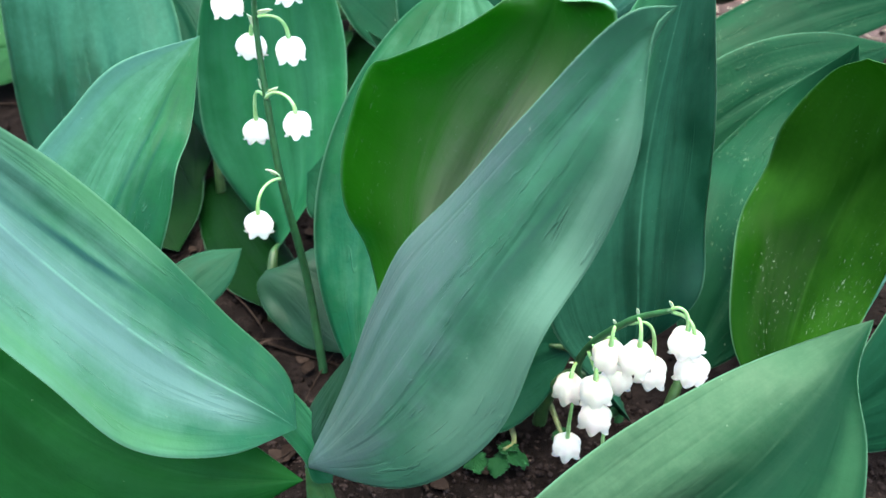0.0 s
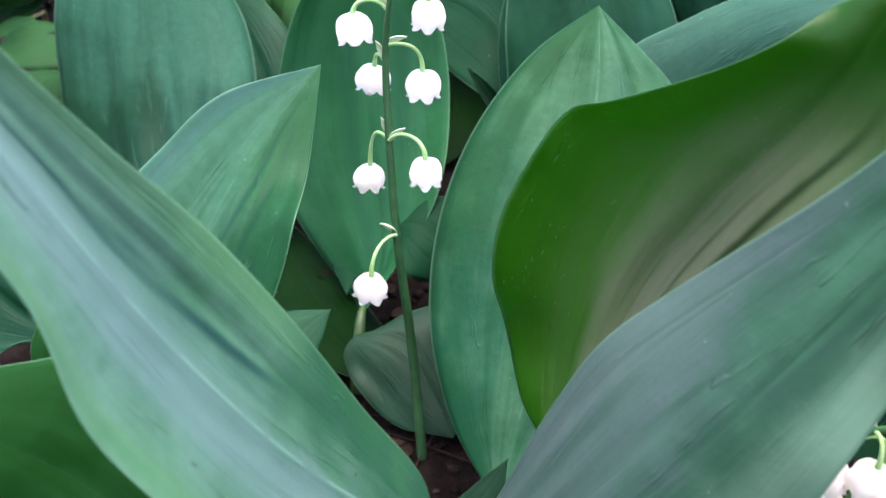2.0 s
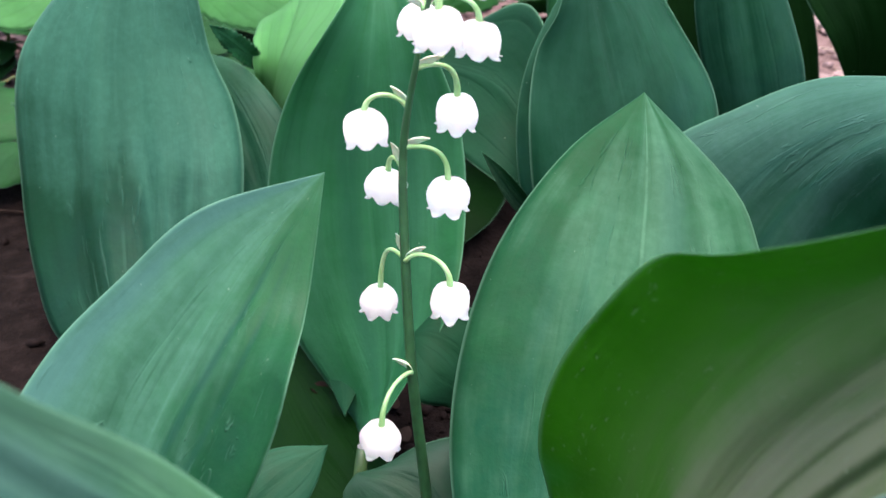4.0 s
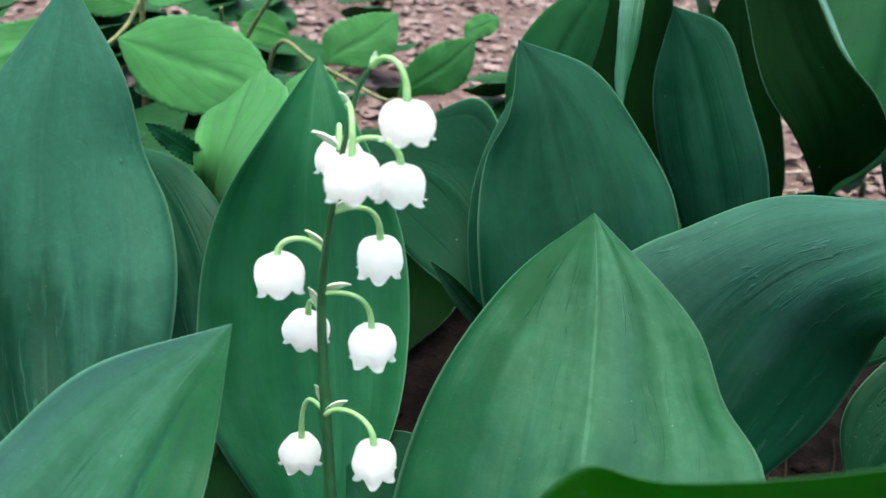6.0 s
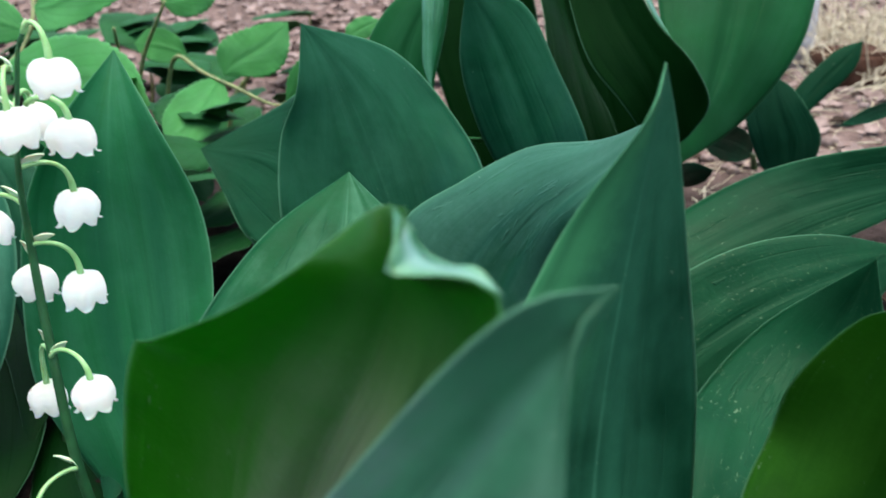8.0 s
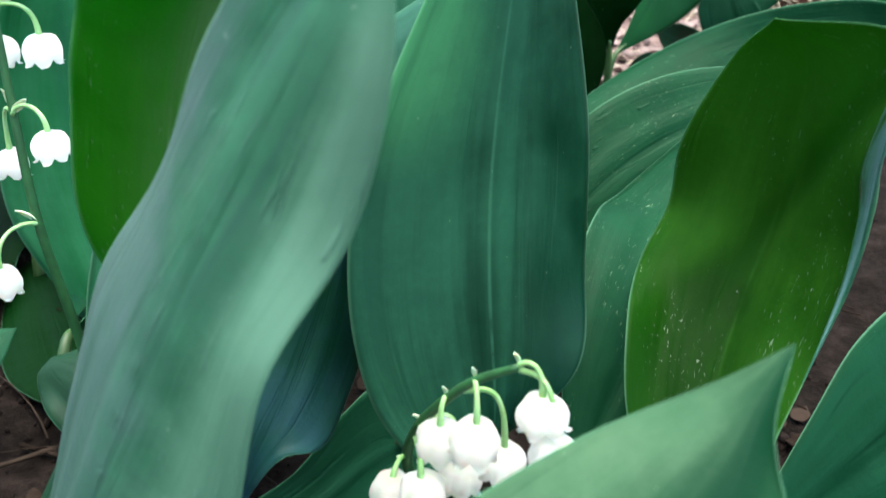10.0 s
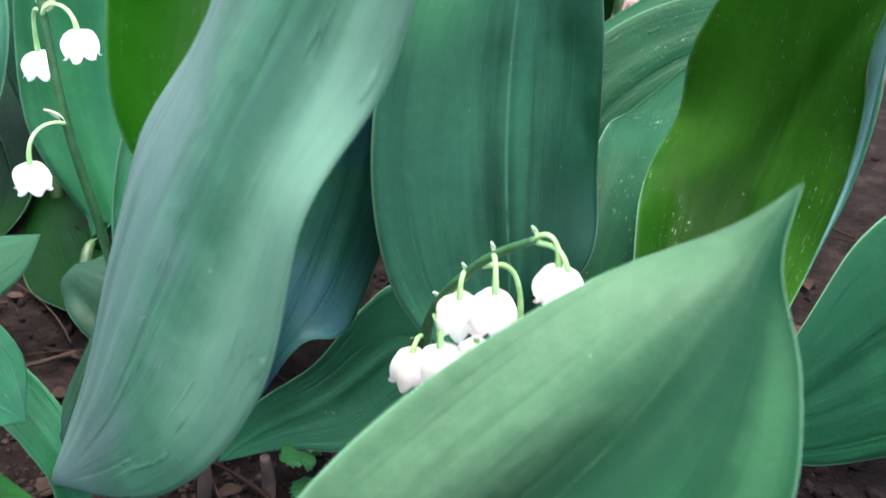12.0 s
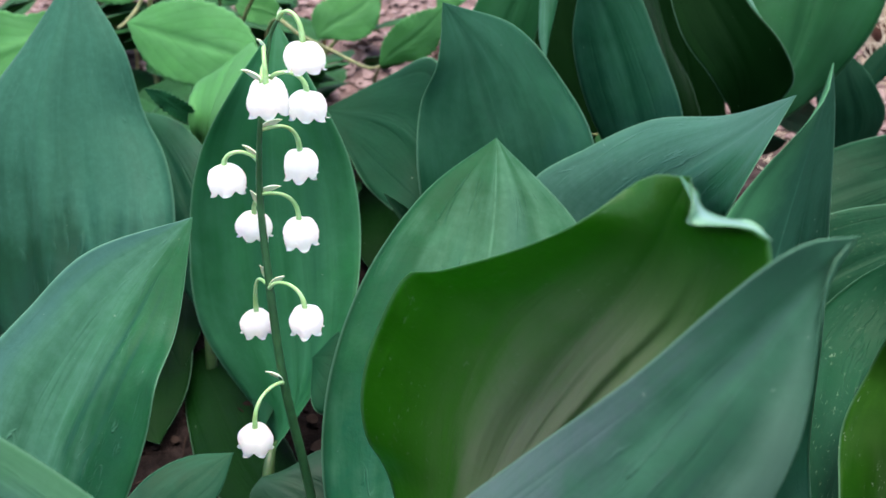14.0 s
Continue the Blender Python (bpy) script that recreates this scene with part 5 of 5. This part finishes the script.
add_leaf(shrub, (-0.0787, 0.5800, 0.0570), (-0.0439, 0.5921, 0.0823),
         [(-0.0820, 0.5846, 0.0678), (-0.0772, 0.5882, 0.0749), (-0.0677, 0.5906, 0.0787), (-0.0567, 0.5921, 0.0814)],
         [(-0.0662, 0.5795, 0.0564), (-0.0564, 0.5799, 0.0563), (-0.0487, 0.5822, 0.0602), (-0.0439, 0.5863, 0.0688)], cup=0.05, fold=0.03, material=LEAF_SHRUB, petiole=False, wave=0.0006, pleat=0.0, nu=96, teeth=16, seed=45)
add_leaf(shrub, (-0.0416, 0.5441, 0.0518), (-0.0070, 0.5281, 0.0879),
         [(-0.0401, 0.5430, 0.0633), (-0.0347, 0.5403, 0.0723), (-0.0273, 0.5365, 0.0795), (-0.0181, 0.5323, 0.0845)],
         [(-0.0290, 0.5395, 0.0556), (-0.0194, 0.5341, 0.0589), (-0.0126, 0.5296, 0.0649), (-0.0084, 0.5274, 0.0746)], cup=0.06, fold=0.03, material=LEAF_SHRUB, petiole=False, wave=0.0006, pleat=0.0, nu=96, teeth=16, seed=46)
add_leaf(shrub, (-0.0981, 0.5855, 0.0675), (-0.1259, 0.5882, 0.0726),
         [(-0.1016, 0.5888, 0.0745), (-0.1073, 0.5906, 0.0785), (-0.1140, 0.5913, 0.0801), (-0.1205, 0.5907, 0.0785)],
         [(-0.1040, 0.5840, 0.0640), (-0.1103, 0.5838, 0.0636), (-0.1165, 0.5843, 0.0647), (-0.1220, 0.5856, 0.0674)], cup=0.05, fold=0.03, material=LEAF_SHRUB, petiole=False, wave=0.0006, pleat=0.0, nu=96, teeth=16, seed=47)
add_leaf(shrub, (-0.0769, 0.5601, 0.0613), (-0.0947, 0.5079, 0.0445),
         [(-0.0860, 0.5512, 0.0615), (-0.0919, 0.5408, 0.0594), (-0.0960, 0.5299, 0.0562), (-0.0976, 0.5188, 0.0515)],
         [(-0.0708, 0.5480, 0.0540), (-0.0714, 0.5358, 0.0481), (-0.0758, 0.5242, 0.0435), (-0.0833, 0.5145, 0.0417)], cup=0.05, fold=0.03, material=LEAF_SHRUB, petiole=False, wave=0.0006, pleat=0.0, nu=96, teeth=16, seed=48)
add_leaf(shrub, (-0.1097, 0.4459, 0.0245), (-0.1049, 0.5269, 0.0687),
         [(-0.1049, 0.4072, 0.0517), (-0.1047, 0.3899, 0.0754), (-0.1064, 0.4178, 0.0820), (-0.1045, 0.4693, 0.0736)],
         [(-0.0928, 0.3783, 0.0604), (-0.0811, 0.3506, 0.0908), (-0.0729, 0.3742, 0.1010), (-0.0872, 0.4358, 0.0930)], cup=0.06, fold=0.03, material=LEAF_SHRUB, petiole=False, wave=0.0006, pleat=0.0, nu=96, teeth=16, seed=49)
add_leaf(shrub, (-0.1022, 0.3986, 0.0708), (-0.1156, 0.3761, 0.0930),
         [(-0.1030, 0.3949, 0.0773), (-0.1052, 0.3904, 0.0825), (-0.1081, 0.3858, 0.0868), (-0.1116, 0.3811, 0.0905)],
         [(-0.1056, 0.3929, 0.0734), (-0.1085, 0.3880, 0.0775), (-0.1112, 0.3835, 0.0822), (-0.1137, 0.3795, 0.0872)], cup=0.1, fold=0.03, material=LEAF_FRESH, petiole=False, wave=0.0006, pleat=0.0, nu=96, teeth=16, seed=50)
add_leaf(shrub, (-0.0112, 0.5576, 0.0803), (0.0057, 0.5618, 0.0893),
         [(-0.0108, 0.5597, 0.0851), (-0.0080, 0.5612, 0.0882), (-0.0039, 0.5621, 0.0901), (0.0007, 0.5624, 0.0907)],
         [(-0.0064, 0.5572, 0.0796), (-0.0021, 0.5577, 0.0806), (0.0019, 0.5585, 0.0824), (0.0049, 0.5598, 0.0851)], cup=0.05, fold=0.03, material=LEAF_SHRUB, petiole=False, wave=0.0006, pleat=0.0, nu=96, teeth=16, seed=51)
part("twig", tube([(-0.120, 0.600, -0.005), (-0.112, 0.590, 0.045), (-0.1008, 0.575, 0.0687), (-0.0858, 0.5614, 0.0637), (-0.0678, 0.5528, 0.0576), (-0.0459, 0.5437, 0.0507), (-0.0390, 0.5450, 0.0530)],
                  [0.0016, 0.0014, 0.0012, 0.0011, 0.001, 0.0009, 0.0006], TWIG, "twig", 40, 8), shrub, "thin pale green arching twig")
part("twig", tube([(-0.180, 0.600, -0.005), (-0.175, 0.590, 0.060), (-0.1671, 0.5736, 0.1108), (-0.1637, 0.5538, 0.0927), (-0.1682, 0.5485, 0.0814), (-0.1731, 0.5400, 0.0752), (-0.1753, 0.5338, 0.0737)],
                  [0.0018, 0.0016, 0.0013, 0.0012, 0.0012, 0.001, 0.0008], TWIG, "twig", 40, 8), shrub, "thin pale green arching twig")
for foot, head in (((-0.13, 0.60, -0.005), (-0.10, 0.56, 0.100)), ((-0.09, 0.62, -0.005), (-0.05, 0.60, 0.066)), ((-0.12, 0.61, -0.005), (-0.13, 0.57, 0.085))):
    mid = ((foot[0] + head[0]) / 2 - 0.01, (foot[1] + head[1]) / 2 + 0.008, head[2] * 0.55)
    part("twig", tube([foot, mid, head], [0.0016, 0.0013, 0.0008], TWIG, "twig", 20, 8), shrub, "thin pale green arching twig")
s = thing("weed", (0.2012, 0.5148, 0), "dark green oval weed leaves in the straw", "weed", "low weeds")
add_leaf(s, (0.2047, 0.5140, 0.0121), (0.1949, 0.5192, 0.0692),
         [(0.1918, 0.5107, 0.0274), (0.1831, 0.5080, 0.0444), (0.1813, 0.5130, 0.0550), (0.1878, 0.5166, 0.0631)],
         [(0.2180, 0.5168, 0.0192), (0.2221, 0.5144, 0.0379), (0.2112, 0.5121, 0.0556), (0.2035, 0.5167, 0.0647)], cup=0.06, material=LEAF_DARK, seed=52)
s = thing("weed", (0.2212, 0.5410, 0), "dark green weed leaf standing aslant", "weed", "low weeds")
add_leaf(s, (0.2212, 0.5410, 0.0382), (0.2550, 0.5575, 0.0768),
         [(0.2174, 0.5464, 0.0478), (0.2226, 0.5502, 0.0567), (0.2318, 0.5532, 0.0651), (0.2420, 0.5561, 0.0728)],
         [(0.2289, 0.5443, 0.0452), (0.2371, 0.5469, 0.0518), (0.2455, 0.5493, 0.0586), (0.2522, 0.5525, 0.0667)], cup=0.1, material=LEAF_DARK, seed=53)
s = thing("weed", (0.1572, 0.5470, 0), "small dark weed leaf on the soil", "weed", "low weeds")
add_leaf(s, (0.1572, 0.5470, 0.0056), (0.1512, 0.4578, 0.0443),
         [(0.1528, 0.5293, 0.0170), (0.1503, 0.5113, 0.0266), (0.1492, 0.4934, 0.0349), (0.1494, 0.4757, 0.0412)],
         [(0.1569, 0.5260, 0.0103), (0.1560, 0.5067, 0.0173), (0.1550, 0.4888, 0.0254), (0.1536, 0.4723, 0.0342)], cup=0.1, material=LEAF_DARK, seed=54)
add_leaf(s, (0.2109, 0.5705, 0.0101), (0.1586, 0.5022, 0.0448),
         [(0.2045, 0.5580, 0.0240), (0.1948, 0.5445, 0.0338), (0.1832, 0.5309, 0.0408), (0.1711, 0.5170, 0.0451)],
         [(0.1984, 0.5536, 0.0129), (0.1869, 0.5383, 0.0184), (0.1761, 0.5245, 0.0253), (0.1663, 0.5123, 0.0335)], cup=0.1, material=LEAF_DARK, seed=55)
s = thing("weed", (0.2880, 0.5450, 0), "narrow dark weed leaf lying on straw", "weed", "low weeds")
add_leaf(s, (0.2880, 0.5450, 0.0530), (0.2194, 0.4922, 0.0523),
         [(0.2733, 0.5344, 0.0541), (0.2590, 0.5239, 0.0548), (0.2451, 0.5135, 0.0552), (0.2319, 0.5031, 0.0546)],
         [(0.2746, 0.5327, 0.0507), (0.2610, 0.5213, 0.0495), (0.2472, 0.5106, 0.0491), (0.2335, 0.5008, 0.0498)], cup=0.1, material=LEAF_DARK, seed=56)


def sprigs(plant, count, xs, ys, sizes, seed, zs=(0.006, 0.05)):
    """Low leaves in a tangle, shade put into their colour, with some of their twigs."""
    rng = np.random.RandomState(seed)
    for n in range(count):
        fx, fy, fz = rng.uniform(*xs), rng.uniform(*ys), rng.uniform(*zs)
        turn, size = rng.uniform(-0.9, 0.9) - 1.57, rng.uniform(*sizes)
        d = np.array([math.cos(turn), math.sin(turn), rng.uniform(-0.15, 0.7)])
        d = d / np.linalg.norm(d)
        side = unit(np.cross(d, (0, 0, 1)) + np.array([0, 0, rng.uniform(-0.4, 0.4)]))
        b = np.array([fx, fy, fz])
        lobes = [(0.15, 0.20), (0.42, 0.33), (0.68, 0.27), (0.88, 0.12)]
        sag = np.array([0, 0, -0.12 * size])
        left = [tuple(b + d * size * f - side * size * w + sag * f * f) for f, w in lobes]
        right = [tuple(b + d * size * f + side * size * w + sag * f * f) for f, w in lobes]
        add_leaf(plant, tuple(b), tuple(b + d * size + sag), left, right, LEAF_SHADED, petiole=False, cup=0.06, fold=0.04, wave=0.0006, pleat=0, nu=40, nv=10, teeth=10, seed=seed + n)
        if n % 3 == 0:
            part("twig", tube([(fx - 0.01, fy + 0.03, -0.005), (fx - 0.004, fy + 0.02, fz * 0.6), tuple(b), tuple(b + d * 0.006)], [0.0013, 0.0011, 0.0008, 0.0005], TWIG, "twig", 14, 6), plant)


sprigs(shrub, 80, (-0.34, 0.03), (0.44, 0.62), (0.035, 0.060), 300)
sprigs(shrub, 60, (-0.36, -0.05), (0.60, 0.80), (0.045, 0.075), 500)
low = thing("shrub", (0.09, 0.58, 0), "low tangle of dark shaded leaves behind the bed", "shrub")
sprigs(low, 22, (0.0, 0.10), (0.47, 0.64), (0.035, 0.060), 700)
tiny = thing("weed", (0.021, 0.187, 0), "tiny grey-green weed seedlings on the crumbly soil", "weed", "low weeds")
sprigs(tiny, 7, (0.006, 0.040), (0.183, 0.206), (0.006, 0.011), 900, (0.002, 0.008))

# ---- loose things on the ground ----
def stuff(name, pieces, material, label, category):
    verts, faces, at = [], [], 0
    for v, f in pieces:
        verts.extend(v)
        faces.extend([tuple(i + at for i in q) for q in f])
        at += len(v)
    ob = new(name, mesh_of(name, verts, faces, material))
    return tagged(ob, label, category, kind="stuff")


def lump(rng, x, y, r):
    """An uneven crumb of soil."""
    bm = bmesh.new()
    bmesh.ops.create_icosphere(bm, subdivisions=1, radius=1)
    sc = r * rng.uniform(0.6, 1.3, 3)
    z = ground_height(x, y)
    v = [(x + q.co.x * sc[0] * (1 + rng.uniform(-.5, .4)), y + q.co.y * sc[1] * (1 + rng.uniform(-.5, .4)), z + sc[2] * 0.35 + q.co.z * sc[2] * (0.8 + rng.uniform(-.4, .3))) for q in bm.verts]
    f = [tuple(w.index for w in q.verts) for q in bm.faces]
    bm.free()
    return v, f


rng = np.random.RandomState(5)
crumbs = []
for _ in range(2600):
    near = rng.rand() < 0.55
    x = rng.uniform(-0.16, 0.16) if near else rng.uniform(-0.4, 0.7)
    y = rng.uniform(0.12, 0.34) if near else rng.uniform(0.3, 1.3)
    crumbs.append(lump(rng, x, y, (0.0006 + 0.0016 * rng.rand() ** 3) * (1 if near else 1.5)))
pale_crumbs = []
for _ in range(3600):
    pale_crumbs.append(lump(rng, rng.uniform(-0.07, 0.13), rng.uniform(0.13, 0.215), 0.0003 + 0.0009 * rng.rand() ** 2))
stuff("dry_crumbs", pale_crumbs, CRUMB_PALE, "fine pinkish soil crumbs at the front of the bed, coloured as lit", "soil")
stuff("soil_crumbs", crumbs, CRUMB_SHADED, "loose brown soil crumbs strewn over the bed", "soil")


def scrap(rng, x, y, size):
    """A curled scrap of dead leaf."""
    a = rng.uniform(0, 6.28)
    ca, sa = math.cos(a), math.sin(a)
    z = ground_height(x, y) + 0.0015
    curl, wob = rng.uniform(-0.5, 0.9), rng.uniform(0, 6)
    v, f = [], []
    for side in (0, 1):
        for i in range(7):
            for j in range(5):
                p, q = i / 6 - 0.5, (j / 4 - 0.5) * (1 - (2 * i / 6 - 1) ** 2) * 0.62
                h = size * (curl * q * q * 3 + 0.3 * p * p + 0.05 * math.sin(p * 9 + wob)) + side * 0.0004
                v.append((x + size * (p * ca - q * sa), y + size * (p * sa + q * ca), z + max(h, -0.001)))
    for side in (0, 35):
        for i in range(6):
            for j in range(4):
                k = side + i * 5 + j
                f.append((k, k + 1, k + 6, k + 5) if side else (k, k + 5, k + 6, k + 1))
    return v, f


mulch = []
for _ in range(3000):
    x, y = rng.uniform(-0.4, 0.6), 0.44 + 0.8 * rng.rand() ** 1.3
    if y > 0.56:
        mulch.append(lump(rng, x, y, 0.0016 + 0.0035 * rng.rand() ** 2))
for _ in range(2300):
    x, y = rng.uniform(-0.4, 0.6), 0.44 + 0.8 * rng.rand() ** 1.2
    if y > 0.56:
        mulch.append(scrap(rng, x, y, rng.uniform(0.007, 0.022)))
stuff("dry_mulch", mulch, MULCH, "pale pinkish dry mulch and soil lumps strewn about the bed", "mulch")


scraps = []
for _ in range(330):
    near = rng.rand() < 0.35
    x = rng.uniform(-0.16, 0.16) if near else rng.uniform(-0.35, 0.7)
    y = rng.uniform(0.15, 0.34) if near else rng.uniform(0.32, 1.25)
    scraps.append(scrap(rng, x, y, rng.uniform(0.004, 0.010) if near else rng.uniform(0.008, 0.02)))
stuff("leaf_litter", scraps, LITTER, "dry brown curled scraps of dead leaves", "leaf litter")


def stick(rng, p, d, length, r, droop):
    """A thin bent stick or straw of five-sided section."""
    p, d = np.array(p, float), unit(np.array(d, float))
    side = unit(np.cross(d, (0.2, 0.1, 1)))
    up = np.cross(side, d)
    bend = rng.uniform(-0.35, 0.35)
    v, f = [], []
    for i in range(6):
        s = i / 5
        c = p + d * length * s + side * bend * length * s * s - np.array([0, 0, droop * length * s * s])
        c[2] = max(c[2], ground_height(c[0], c[1]) + r)
        for k in range(5):
            a = 1.2566 * k
            v.append(tuple(c + r * (1 - 0.5 * s) * (math.cos(a) * side + math.sin(a) * up)))
    for i in range(5):
        for k in range(5):
            f.append((i * 5 + k, i * 5 + (k + 1) % 5, i * 5 + 5 + (k + 1) % 5, i * 5 + 5 + k))
    return v, f


twigs = []
for _ in range(170):
    x, y = (rng.uniform(-0.16, 0.16), rng.uniform(0.15, 0.34)) if rng.rand() < 0.45 else (rng.uniform(-0.35, 0.6), rng.uniform(0.32, 1.2))
    a = rng.uniform(0, 6.28)
    twigs.append(stick(rng, (x, y, ground_height(x, y) + 0.002), (math.cos(a), math.sin(a), rng.uniform(0, 0.12)), rng.uniform(0.015, 0.05), rng.uniform(0.0003, 0.0008), 0.1))
stuff("dry_twigs", twigs, LITTER, "thin dry brown twigs lying on the soil", "twigs")

straws = []
for _ in range(560):
    x, y = rng.normal(0.405, 0.055), rng.normal(0.80, 0.06)
    a = rng.uniform(0, 6.28)
    straws.append(stick(rng, (x, y, ground_height(x, y) + rng.uniform(0, 0.02)), (math.cos(a), math.sin(a), rng.uniform(0.1, 2.2)), rng.uniform(0.03, 0.10), rng.uniform(0.0003, 0.0007), rng.uniform(0.1, 0.8)))
for _ in range(420):
    x, y = rng.uniform(0.12, 0.50), rng.uniform(0.52, 0.95)
    a = rng.uniform(0, 6.28)
    straws.append(stick(rng, (x, y, ground_height(x, y) + rng.uniform(0, 0.004)), (math.cos(a), math.sin(a), rng.uniform(-0.05, 0.15)), rng.uniform(0.015, 0.06), rng.uniform(0.0003, 0.0006), 0.4))
stuff("dry_straw", straws, STRAW, "tangled pale yellow dry grass stalks on the soil", "straw")


def worn_block(name, at, size, turn, material, label, category, seed):
    """A block with broken, rounded edges, half sunk into the soil."""
    bm = bmesh.new()
    bmesh.ops.create_cube(bm, size=1)
    bmesh.ops.bevel(bm, geom=bm.edges[:], offset=0.09, segments=3, affect="EDGES")
    bmesh.ops.subdivide_edges(bm, edges=bm.edges[:], cuts=2, use_grid_fill=True)
    for v in bm.verts:
        v.co *= 1 + 0.09 * noise.noise(v.co * 3.0 + Vector((seed, 0, 0)))
        v.co.x, v.co.y, v.co.z = v.co.x * size[0], v.co.y * size[1], v.co.z * size[2]
    me = bpy.data.meshes.new(name)
    bm.to_mesh(me)
    bm.free()
    me.polygons.foreach_set("use_smooth", [True] * len(me.polygons))
    me.materials.append(material)
    ob = new(name, me)
    ob.matrix_world = pose(*at, 0, 0, turn)
    return tagged(ob, label, category)


worn_block("brick", (0.352, 0.768, 0.008), (0.050, 0.040, 0.028), 12, BRICK, "worn reddish brown brick half buried in straw", "brick", 3)
worn_block("stone", (0.300, 0.830, 0.035), (0.085, 0.05, 0.085), -20, STONE, "pale lilac grey stone standing in the soil", "stone", 9)
